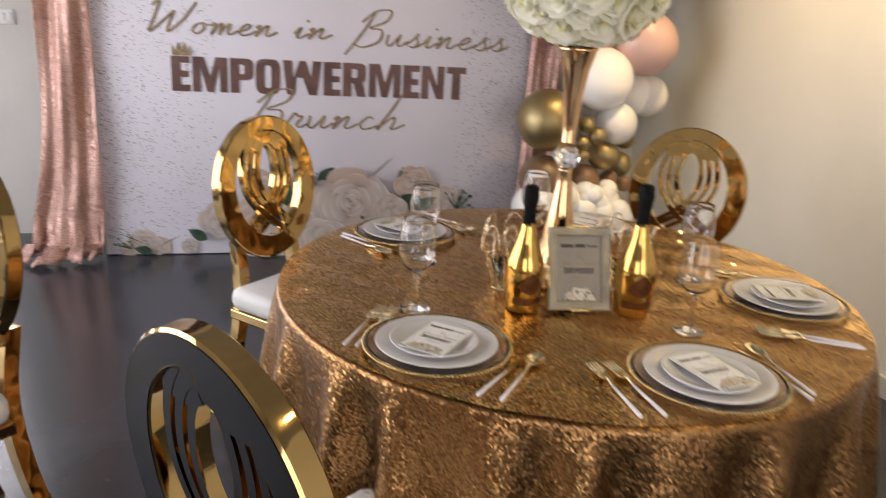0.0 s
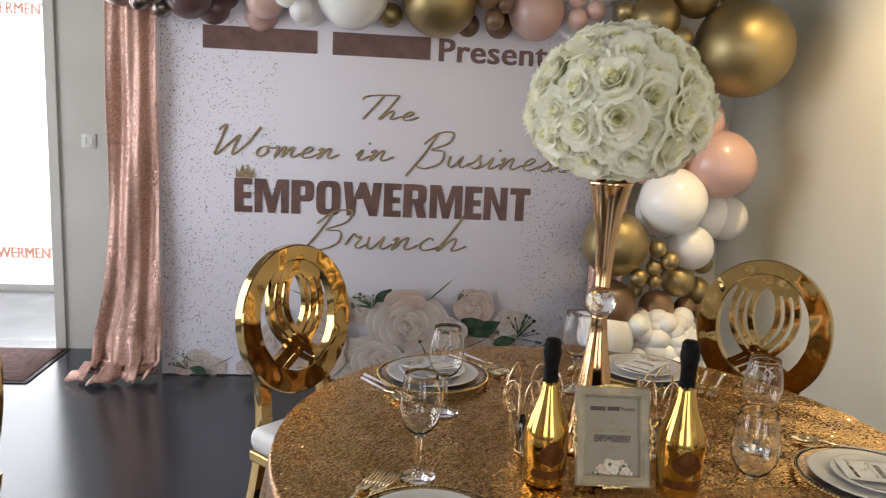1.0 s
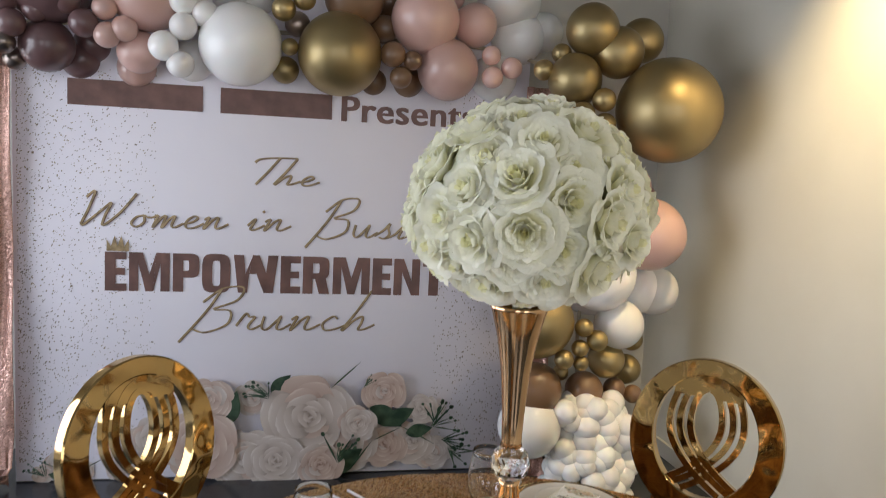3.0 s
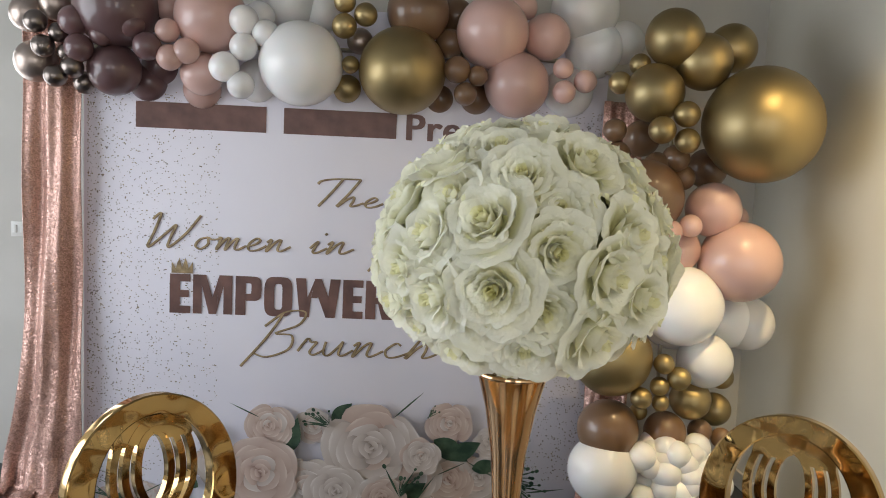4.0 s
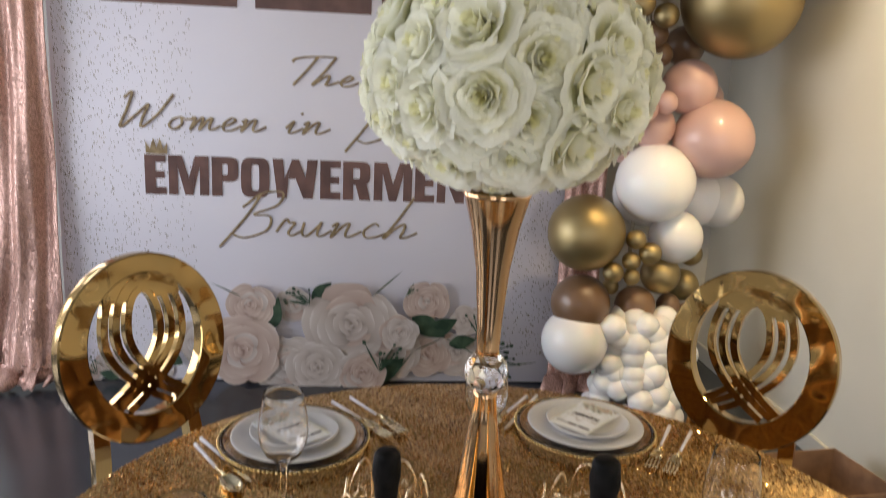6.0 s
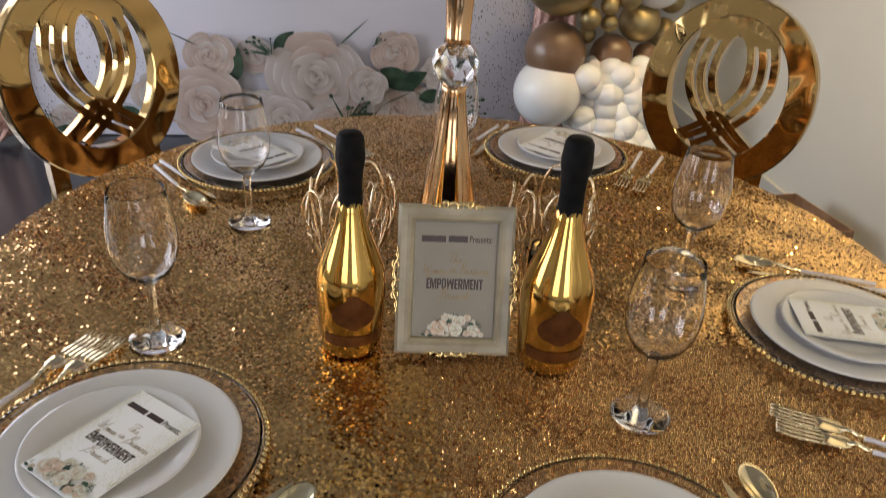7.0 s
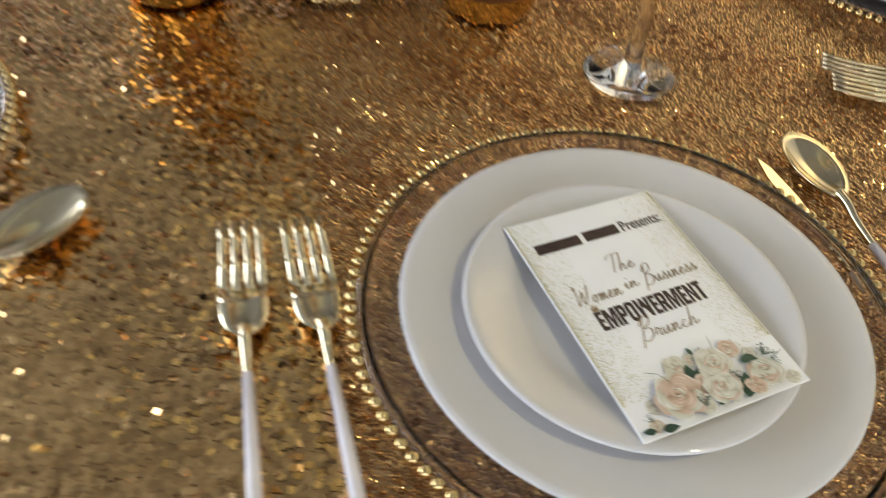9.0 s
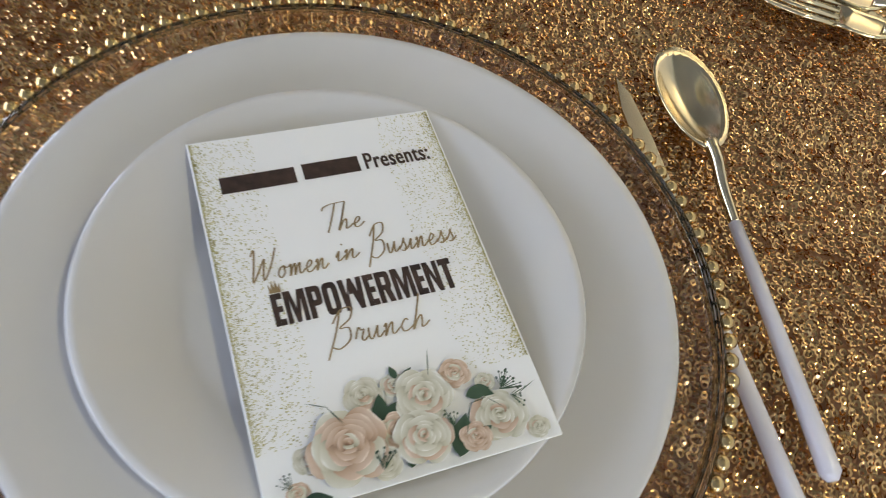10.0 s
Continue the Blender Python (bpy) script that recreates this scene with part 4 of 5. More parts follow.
T = 0.76
TX, TY, TR = 0.035, 0.02, 0.748
table = thing("round_table", "round banquet table hidden under its sequin cloth", "table", pose(TX, TY, 0))
part("tabletop", lathe([(0, 0.725), (0.72, 0.725), (0.735, 0.735), (0.735, 0.75), (0, 0.75)], 64), M["wood"], table)
for a in (45, 135, 225, 315):
    ca, sa = math.cos(radians(a)), math.sin(radians(a))
    part("leg", tube([(0.5 * ca, 0.5 * sa, 0.726), (0.55 * ca, 0.55 * sa, 0)], 0.018, 10), M["black_metal"], table)

cloth = thing("tablecloth", "gold sequin tablecloth draped over the round table to the floor", "tablecloth", pose(TX, TY, 0))


def ripple(x, y):
    """Slack of the cloth on the table top, in metres."""
    return 0.0011 * np.sin(x * 21 + 2 * np.sin(y * 7)) * np.sin(y * 17 + 1.3) + 0.0006 * np.sin(x * 57 - y * 43)


bm = bmesh.new()
N = 240
rings = [[bm.verts.new((0, 0, T - 0.0015))]]
for r in (0.15, 0.3, 0.45, 0.6, 0.7, 0.735):
    rings.append([bm.verts.new((r * math.cos(2 * math.pi * i / N), r * math.sin(2 * math.pi * i / N), T - 0.0025)) for i in range(N)])
for r, z in ((0.745, T - 0.004), (0.75, T - 0.009), (0.752, T - 0.018)):
    rings.append([bm.verts.new((r * math.cos(2 * math.pi * i / N), r * math.sin(2 * math.pi * i / N), z)) for i in range(N)])
for k in range(1, 17):
    v = k / 16
    ring = []
    for i in range(N):
        a = 2 * math.pi * i / N
        fold = math.sin(23 * a + 1.6 * math.sin(3 * a)) + 0.5 * math.sin(37 * a + 2)
        r = 0.75 + 0.045 * v + 0.046 * fold * min(1, v * 1.5) ** 0.7
        ring.append(bm.verts.new((r * math.cos(a), r * math.sin(a), max(0.004, (T - 0.018) * (1 - v)))))
    rings.append(ring)
for i in range(N):
    bm.faces.new((rings[0][0], rings[1][i], rings[1][(i + 1) % N]))
for a, b in zip(rings[1:], rings[2:]):
    for i in range(N):
        bm.faces.new((a[i], b[i], b[(i + 1) % N], a[(i + 1) % N]))
# the drop gets the darker copy, with shade put into its colour
me = mesh_of(bm, "drop", M["cloth_skirt_shaded"])
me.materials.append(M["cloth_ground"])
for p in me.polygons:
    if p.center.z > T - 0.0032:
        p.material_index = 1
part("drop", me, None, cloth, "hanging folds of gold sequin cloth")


def sequins(name, keep, ring):
    """Overlapping sequins on the table top, each a thin disc with its own lean; ring: with the eyelet in the middle."""
    rng = np.random.default_rng(11)
    s = 0.0035 if ring else 0.0037
    gx, gy = np.meshgrid(np.arange(-0.76, 0.76, s), np.arange(-0.76, 0.76, s * 0.866))
    gx = gx + (np.arange(gx.shape[0]) % 2)[:, None] * s / 2
    x, y = gx.ravel(), gy.ravel()
    x = x + rng.normal(0, 0.0006, x.size)
    y = y + rng.normal(0, 0.0006, y.size)
    ok = (x * x + y * y < 0.745 ** 2) & keep(x + TX, y + TY)
    x, y = x[ok], y[ok]
    n = x.size
    fold = np.clip(np.sin(x * 33 + 3 * np.sin(y * 21)) * np.sin(y * 38 + 2 * np.sin(x * 17)), -1, 1)
    tx = rng.normal(0, 0.085, n) + 0.05 * fold
    ty = rng.normal(0.03, 0.085, n) + 0.05 * np.cos(x * 29 + y * 31)
    if ring:
        tx, ty = tx * 1.75, ty * 1.75
        tx = tx + 0.13 * np.sin(x * 330 + 2.2 * np.sin(y * 170)) * np.sin(y * 240 + 1.7 * np.sin(x * 120))
        ty = ty + 0.13 * np.sin(y * 290 + 2.0 * np.sin(x * 210)) * np.cos(x * 180 + 1.5 * np.sin(y * 150))
    wild = rng.random(n) < (0.2 if ring else 0.15)
    tx = np.where(wild, tx * 2.4, tx)
    ty = np.where(wild, ty * 2.4, ty)
    z = T + ripple(x, y) + rng.uniform(0, 0.0006, n)
    k = 6 if not ring else 8
    ang = np.arange(k) * 2 * np.pi / k
    turn = rng.random(n) * 6.28
    co = []
    for rad in ((0.0025,) if not ring else (0.00178, 0.0008)):
        dx = rad * np.cos(ang[None, :] + turn[:, None])
        dy = rad * np.sin(ang[None, :] + turn[:, None])
        dz = dx * tx[:, None] + dy * ty[:, None] - (0.0003 if rad < 0.001 else 0)
        co.append(np.stack([x[:, None] + dx, y[:, None] + dy, z[:, None] + dz], -1))
    me = bpy.data.meshes.new(name)
    if not ring:
        v = co[0].reshape(-1, 3)
        me.vertices.add(len(v))
        me.vertices.foreach_set("co", v.ravel())
        me.loops.add(n * k)
        me.loops.foreach_set("vertex_index", np.arange(n * k))
        me.polygons.add(n)
        me.polygons.foreach_set("loop_start", np.arange(n) * k)
    else:
        v = np.concatenate(co, 1).reshape(-1, 3)
        me.vertices.add(len(v))
        me.vertices.foreach_set("co", v.ravel())
        i = np.arange(k)
        quad = np.stack([i, (i + 1) % k, k + (i + 1) % k, k + i], -1)
        idx = (np.arange(n)[:, None, None] * 2 * k + quad[None]).ravel()
        me.loops.add(idx.size)
        me.loops.foreach_set("vertex_index", idx)
        me.polygons.add(n * k)
        me.polygons.foreach_set("loop_start", np.arange(n * k) * 4)
    me.update()
    me.materials.append(M["sequin"])
    ob = part(name, me, None, cloth, "gold sequins sewn edge to edge")
    tagged(ob, kind="stuff")


def by_the_front(x, y):
    return (x > -0.05) & (x < 0.62) & (y < -0.2)


sequins("sequin_layer", lambda x, y: ~by_the_front(x, y), False)
sequins("sequin_layer", by_the_front, True)

# ---------------------------------------------------------------- place settings
Z0 = T + 0.003


def place(x, y, up, z=0.0):
    return pose(x, y, Z0 + z, 0, 0, up - 90)


def make_charger(m):
    c = thing("charger_plate", "clear glass charger plate with a gold beaded rim", "charger plate", m, "chargers on the table")
    part("disc", lathe([(0, 0.0), (0.098, 0.0), (0.104, 0.002), (0.143, 0.0105), (0.148, 0.011), (0.1485, 0.0135), (0.143, 0.0135), (0.104, 0.0055), (0.098, 0.004), (0, 0.004)], 96), M["charger_glass"], c).visible_shadow = False
    part("rim_band", lathe([(0.1475, 0.0095), (0.1505, 0.0095), (0.1505, 0.0145), (0.1475, 0.0145), (0.1475, 0.0095)], 96), M["charger_glass"], c, "clear glass rim line").visible_shadow = False
    bm = bmesh.new()
    bmesh.ops.create_uvsphere(bm, u_segments=8, v_segments=6, radius=0.0037)
    bead = mesh_of(bm, "bead", M["gold_bead"])
    for i in range(112):
        a = 2 * math.pi * i / 112
        part("bead", bead, None, c, "", True, pose(0.1535 * math.cos(a), 0.1535 * math.sin(a), 0.0115))
    return c


def make_plate(name, label, r, m, group):
    p = thing(name, label, "plate", m, group)
    part("dish", lathe([(0, 0.001), (r * 0.55, 0.001), (r * 0.57, 0.0), (r * 0.61, 0.0), (r * 0.64, 0.003), (r * 0.985, 0.0125), (r, 0.0145), (r * 0.99, 0.016), (r * 0.96, 0.0155), (r * 0.7, 0.0085), (r * 0.64, 0.0055), (r * 0.58, 0.005), (0, 0.005)], 96), M["china"], p)
    return p


CW, CH = 0.099, 0.147
CARD_BOXES = {
    "bars": [(0.009, 0.1205, 0.0285, 0.0076), (0.0405, 0.121, 0.0225, 0.0076)],
    "Presents:": (0.0655, 0.1212, 0.0265, 0.008),
    "The": (0.041, 0.0955, 0.0165, 0.0125), "Women": (0.0115, 0.0805, 0.0285, 0.0135), "in": (0.0425, 0.0825, 0.0095, 0.012), "Business": (0.0555, 0.0815, 0.0345, 0.0135),
    "EMPOWERMENT": (0.0165, 0.062, 0.067, 0.0128), "Brunch": (0.0325, 0.0495, 0.036, 0.0135)}
CARD_ART = {
    "roses": [(0.0106, 0.0053, 0.0038, 1), (0.0161, 0.0144, 0.0053, 0), (0.0915, 0.0045, 0.0043, 0), (0.0489, 0.0313, 0.0046, 0), (0.0378, 0.03, 0.0071, 0), (0.0792, 0.0241, 0.0038, 0), (0.0698, 0.0298, 0.0059, 1), (0.0799, 0.0112, 0.01, 0), (0.0459, 0.0153, 0.007, 1), (0.0568, 0.0242, 0.0105, 0), (0.0694, 0.0065, 0.0056, 1), (0.0383, 0.0065, 0.006, 0), (0.053, 0.0108, 0.0102, 0), (0.0281, 0.0142, 0.0136, 1)],
    "leaves": [(0.041, 0.0186, 0.011, 1.4), (0.042, 0.019, 0.01, 0.7), (0.062, 0.002, 0.015, 1.1), (0.064, 0.004, 0.013, 0.4), (0.063, 0.006, 0.012, 1.9), (0.0283, 0.0187, 0.008, 2.2), (0.0515, 0.031, 0.0065, 0.8), (0.05, 0.033, 0.005, 1.8), (0.0709, 0.0209, 0.009, 0.1), (0.074, 0.0235, 0.008, -0.6), (0.0082, 0.0028, 0.007, 2.9), (0.0113, 0.0022, 0.009, -0.1), (0.0366, 0.002, 0.008, 1.0), (0.046, 0.003, 0.008, 1.2)],
    "blades": [(0.029, 0.0219, 0.009, 2.1), (0.0255, 0.0285, 0.008, 2.7), (0.0663, 0.0078, 0.011, 1.15), (0.0705, 0.0175, 0.007, 0.1), (0.077, 0.018, 0.007, -0.8), (0.0603, 0.0305, 0.01, 1.3), (0.088, 0.0165, 0.008, 0.4)],
    "sprigs": [(0.082, 0.0195, 0.008, 0.3), (0.083, 0.0195, 0.007, 1.2), (0.085, 0.017, 0.006, -0.4), (0.063, 0.011, 0.006, 1.2), (0.037, 0.004, 0.007, 1.1), (0.009, 0.006, 0.005, 2.2)],
    "specks": [(0.001, 0.024, 0.02, 0.146, 4600), (0.098, 0.074, 0.03, 0.146, 4000)], "under": 8, "grain": 0.055}


def make_card(m):
    c = thing("programme_card", "white printed programme card with brown lettering and roses on the plates", "card", m, "programme cards")
    sheet = part("sheet", box(-CW / 2, CW / 2, -CH / 2, CH / 2, 0.0, 0.0012, 0.0003), M["paper"], c, "", False)
    artwork(sheet, CW, CH, pose(-CW / 2, -CH / 2, 0.00125), CARD_BOXES, CARD_ART, 0.00034, 3)
    return c


def shaft(c):
    part("handle", tube([(0, -0.225, 0.0035), (0, -0.222, 0.0037), (0, -0.19, 0.0042), (0, -0.15, 0.0046), (0, -0.108, 0.005)], lambda u: 0.003 + 0.0014 * min(1, 1.4 * (1 - u)) if u > 0.02 else 0.0022, 10), M["handle"], c, "white enamel handle")


def make_fork(m):
    c = thing("fork", "gold table fork with a white handle", "fork", m, "forks")
    shaft(c)
    part("neck", tube(curve_pts([(0, -0.113, 0.005), (0, -0.1, 0.006), (0, -0.09, 0.0095), (0, -0.08, 0.0068)], 5), lambda u: 0.0026 + 0.0012 * u, 8), M["gold_cutlery"], c)
    bm = bmesh.new()
    sheets = []
    for drop in (0.0, 0.0014):
        rows = []
        for y, half in ((-0.086, 0.0036), (-0.082, 0.0085), (-0.077, 0.0115), (-0.07, 0.0128), (-0.062, 0.0131), (-0.052, 0.013)):
            rows.append([bm.verts.new((half * u, y, 0.0062 + 0.003 * max(0.0, (-0.066 - y) / 0.02) ** 2 + 0.0022 * (half * u / 0.013) ** 2 - drop)) for u in (-1, -0.6, -0.2, 0.2, 0.6, 1)])
        for p, q in zip(rows, rows[1:]):
            for i in range(5):
                bm.faces.new((p[i], p[i + 1], q[i + 1], q[i]))
        sheets.append([v for v in rows[0]] + [r[-1] for r in rows[1:-1]] + rows[-1][::-1] + [r[0] for r in rows[-2:0:-1]])
    for i in range(len(sheets[0])):
        j = (i + 1) % len(sheets[0])
        bm.faces.new((sheets[0][i], sheets[0][j], sheets[1][j], sheets[1][i]))
    bmesh.ops.recalc_face_normals(bm, faces=bm.faces)
    part("head", bm, M["gold_cutlery"], c)
    for k in range(4):
        x = -0.0108 + 0.0072 * k
        part("tine", tube([(x, -0.053, 0.0066), (x, -0.03, 0.0052), (x * 0.98, -0.012, 0.0055), (x * 0.96, 0.0, 0.0075)], 0, flat=(0.0022, 0.0009, (0, 0, 1))), M["gold_cutlery"], c)
    return c


def make_spoon(m):
    c = thing("spoon", "gold table spoon with a white handle", "spoon", m, "spoons")
    shaft(c)
    part("neck", tube(curve_pts([(0, -0.109, 0.005), (0, -0.088, 0.0065), (0, -0.075, 0.0095), (0, -0.064, 0.0098)], 5), lambda u: 0.0026 + 0.001 * u, 8), M["gold_cutlery"], c)
    bm = bmesh.new()
    n = 28
    top, low = [], []
    for k in range(7):
        f = k / 6
        ring, under = [], []
        for i in range(n):
            a = 2 * math.pi * i / n
            w = 0.0175 * (1 - 0.18 * math.cos(a + math.pi) * 0.5)
            x, y = w * f * math.sin(a), -0.034 + 0.034 * f * math.cos(a)
            z = 0.0018 + 0.0088 * f * f
            ring.append(bm.verts.new((x, y, z)))
            under.append(bm.verts.new((x * 1.02, -0.034 + (y + 0.034) * 1.02, z - 0.0014)))
        top.append(ring)
        low.append(under)
    for g in (top, low):
        for a, b in zip(g, g[1:]):
            for i in range(n):
                bm.faces.new((a[i], a[(i + 1) % n], b[(i + 1) % n], b[i]))
    for i in range(n):
        bm.faces.new((top[-1][i], top[-1][(i + 1) % n], low[-1][(i + 1) % n], low[-1][i]))
    bmesh.ops.remove_doubles(bm, verts=bm.verts, dist=1e-6)
    bmesh.ops.recalc_face_normals(bm, faces=bm.faces)
    part("bowl", bm, M["gold_cutlery"], c)
    return c


def make_knife(m):
    c = thing("knife", "gold table knife with a white handle", "knife", m, "knives")
    shaft(c)
    bm = bmesh.new()
    pts = [(-0.003, -0.11), (0.003, -0.11), (0.0058, -0.075), (0.0064, -0.04), (0.0048, -0.012), (0.001, 0.0), (-0.003, -0.02), (-0.0044, -0.06)]
    r = bmesh.ops.extrude_face_region(bm, geom=[bm.faces.new([bm.verts.new((x, y, 0.004)) for x, y in pts])])
    bmesh.ops.translate(bm, verts=[v for v in r["geom"] if isinstance(v, bmesh.types.BMVert)], vec=(0, 0, 0.0018))
    bmesh.ops.recalc_face_normals(bm, faces=bm.faces)
    part("blade", bm, M["gold_cutlery"], c, "", False)
    return c


SEATS = [(0.112, -0.568, 93, 8.7), (-0.395, -0.368, 50, 0), (0.559, -0.188, 161, 4), (-0.32, 0.445, -55, 6), (0.312, 0.50, -122, -14)]
STRAY = {-0.395: {"knife": (0.176, 0.078, -4), "spoon": (0.197, 0.084, 2), "fork_a": (-0.206, 0.118, 11), "fork_b": (-0.178, 0.128, 10)},
         0.559: {"fork_a": (-0.238, 0.126, -9), "fork_b": (-0.208, 0.128, -13)}}
made = None
for sx, sy, up, twist in SEATS:
    base = place(sx, sy, up)
    poses = {
        "charger": base, "dinner": base @ pose(0, -0.003, 0.0045), "salad": base @ pose(-0.004, -0.008, 0.0105), "card": base @ pose(0.003, -0.010, 0.0255, 0, 0, twist),
        "fork_a": base @ pose(-0.205, 0.108, 0, 0, 0, -2), "fork_b": base @ pose(-0.169, 0.104, 0, 0, 0, 1), "knife": base @ pose(0.148, 0.108, 0, 0, 0, 1.5), "spoon": base @ pose(0.185, 0.125, 0, 0, 0, -3)}
    for key, (lx, ly, turn) in STRAY.get(sx, {}).items():
        poses[key] = base @ pose(lx, ly, 0, 0, 0, turn)
    if made is None:
        made = {"charger": make_charger(poses["charger"]), "dinner": make_plate("dinner_plate", "plain white china dinner plate on a glass charger", 0.1285, poses["dinner"], "dinner plates"),
                "salad": make_plate("salad_plate", "small plain white china plate on a dinner plate", 0.092, poses["salad"], "salad plates"), "card": make_card(poses["card"]),
                "fork_a": make_fork(poses["fork_a"]), "knife": make_knife(poses["knife"]), "spoon": make_spoon(poses["spoon"])}
        made["fork_b"] = copy_thing(made["fork_a"], poses["fork_b"])
    else:
        for key, ob in made.items():
            copy_thing(ob, poses[key])


def make_glass(m):
    c = thing("wine_glass", "empty clear wine glass on the sequin cloth", "wine glass", m, "wine glasses")
    inner = [(0.0332, 0.219), (0.033, 0.218), (0.035, 0.205), (0.0405, 0.175), (0.0425, 0.148), (0.0395, 0.1264), (0.0295, 0.1072), (0.0132, 0.0955), (0, 0.093)]
    outer = [(0, 0.088), (0.0072, 0.088), (0.014, 0.093), (0.03, 0.106), (0.040, 0.126), (0.043, 0.148), (0.041, 0.175), (0.0355, 0.205), (0.0335, 0.218)]
    stem = [(0, 0.0), (0.0355, 0.0), (0.0365, 0.0013), (0.0355, 0.0026), (0.022, 0.0034), (0.012, 0.0052), (0.0076, 0.011), (0.006, 0.03), (0.0058, 0.06), (0.0064, 0.08), (0.0075, 0.0878), (0, 0.0878)]
    for name, prof in (("bowl", outer + inner), ("stem", stem)):
        part(name, lathe(prof, 56), M["glass"], c).visible_shadow = False
    return c


glass = make_glass(pose(-0.402, -0.150, Z0))
for gx, gy in ((0.204, -0.337), (0.387, -0.023), (-0.314, 0.192), (0.063, 0.36)):
    copy_thing(glass, pose(gx, gy, Z0))

# ---------------------------------------------------------------- centrepiece

vase = thing("trumpet_vase", "tall gold trumpet vase with a cut crystal ball", "vase", pose(0, 0, Z0))
part("foot", lathe([(0, 0.0), (0.073, 0.0), (0.075, 0.003), (0.068, 0.012), (0.054, 0.06), (0.041, 0.13), (0.030, 0.2), (0.021, 0.26), (0.0165, 0.3), (0.0185, 0.308), (0, 0.308)], 64), M["gold_vase"], vase)
bm = bmesh.new()
bmesh.ops.create_icosphere(bm, subdivisions=2, radius=0.0335, matrix=pose(0, 0, 0.337))
part("crystal_ball", bm, M["crystal"], vase, "faceted clear crystal ball", False)
part("trumpet", lathe([(0, 0.366), (0.0185, 0.366), (0.0165, 0.374), (0.0185, 0.42), (0.024, 0.49), (0.034, 0.55), (0.046, 0.595), (0.050, 0.603), (0.048, 0.603), (0.032, 0.55), (0.0, 0.52)], 64), M["gold_vase"], vase)


def rose_meshes(seed):
    """One open silk rose of curled petals round a tight heart, radius 1, facing +z."""
    rng = random.Random(seed)
    bm = bmesh.new()
    hub = bm.verts.new((0, 0, -0.42))
    uv = bm.loops.layers.uv.verify()

    def petal(a, r, spread, half, h, roll, slot):
        """A cupped petal wrapped round the axis, its lip rolled outwards."""
        nu, nv = 16, 8
        g = []
        wob = rng.random() * 6
        for j in range(nv + 1):
            v = j / nv
            row = []
            for i in range(nu + 1):
                u = i / nu * 2 - 1
                aa = a + 0.12 * v + u * half * math.sin(math.pi * (0.2 + 0.52 * v))
                lip = max(0, v - 0.68) ** 2 * 6
                out = r * (0.42 + 0.58 * math.sin(math.pi / 2 * v)) + spread * v * (1 - 0.2 * u * u) + roll * lip + 0.035 * r * u
                out += 0.05 * v * math.sin(u * 4 + wob) * min(1, r * 2) + 0.026 * v ** 3 * math.sin(u * 10 + 2 * wob) * min(1, r * 2) + 0.014 * v ** 4 * math.sin(u * 19 + wob) * min(1, r * 2)
                z = h * v * (1 - 0.12 * u * u) - roll * 0.9 * lip - 0.38 + 0.045 * v * v * math.sin(u * 6 + wob) * min(1, r * 2)
                row.append(bm.verts.new((out * math.cos(aa), out * math.sin(aa), z)))
            g.append(row)
        for i in range(nu):
            bm.faces.new((hub, g[0][i + 1], g[0][i]))
        for p, q in zip(g, g[1:]):
            for i in range(nu):
                f = bm.faces.new((p[i], p[i + 1], q[i + 1], q[i]))
                f.material_index = slot
                for lp, v in zip(f.loops, (g.index(p), g.index(p), g.index(q), g.index(q))):
                    lp[uv].uv = (i / nu, v / nv)

    for num, r, spread, half, h, roll, slot in ((2, 0.06, 0.0, 1.9, 0.9, 0.0, 1), (3, 0.13, 0.01, 1.6, 0.93, 0.02, 1), (3, 0.23, 0.03, 1.5, 0.93, 0.05, 0), (3, 0.36, 0.07, 1.45, 0.9, 0.1, 0), (4, 0.52, 0.17, 1.25, 0.82, 0.16, 0), (5, 0.7, 0.34, 1.05, 0.6, 0.24, 0)):
        a0 = rng.random() * 6
        for i in range(num):
            petal(a0 + 2 * math.pi * i / num + rng.uniform(-0.15, 0.15), r, spread * rng.uniform(0.85, 1.15), half * rng.uniform(0.9, 1.1), h * rng.uniform(0.95, 1.05), roll * rng.uniform(0.7, 1.3), slot)
    me = mesh_of(bm, "rose", M["rose"])
    me.materials.append(M["rose_heart"])
    return me


bouquet = thing("rose_ball", "round ball of cream white silk roses on the gold vase", "flower ball", pose(0.004, 0, 1.528))
bm = bmesh.new()
bmesh.ops.create_icosphere(bm, subdivisions=3, radius=0.135)
part("foam_core", bm, M["rose_core"], bouquet, "green foam core")
part("stem", tube([(-0.004, 0, -0.14), (-0.004, 0, -0.2)], 0.012, 8), M["rose_core"], bouquet)
ROSES = [rose_meshes(k) for k in range(4)]
rng = random.Random(21)
num = 88
for i in range(num):
    z = 1 - 2 * (i + 0.5) / num
    a = i * 2.39996 + rng.uniform(-0.14, 0.14)
    d = Vector((math.sqrt(1 - z * z) * math.cos(a), math.sqrt(1 - z * z) * math.sin(a), z))
    if d.z < -0.9:
        continue
    size = rng.uniform(0.037, 0.05)
    q = d.to_track_quat("Z", "Y") @ Euler((rng.uniform(-0.2, 0.2), rng.uniform(-0.2, 0.2), rng.random() * 6)).to_quaternion()
    ob = part("rose", ROSES[i % 4], None, bouquet)
    ob.matrix_local = Matrix.LocRotScale(Vector((d.x * 1.11, d.y * 1.11, d.z * 0.94)) * rng.uniform(0.148, 0.163) - Vector((0, 0, 0.012 * (1 - d.z * d.z))), q, (size, size, size * rng.uniform(0.85, 1.05)))
bm = bmesh.new()
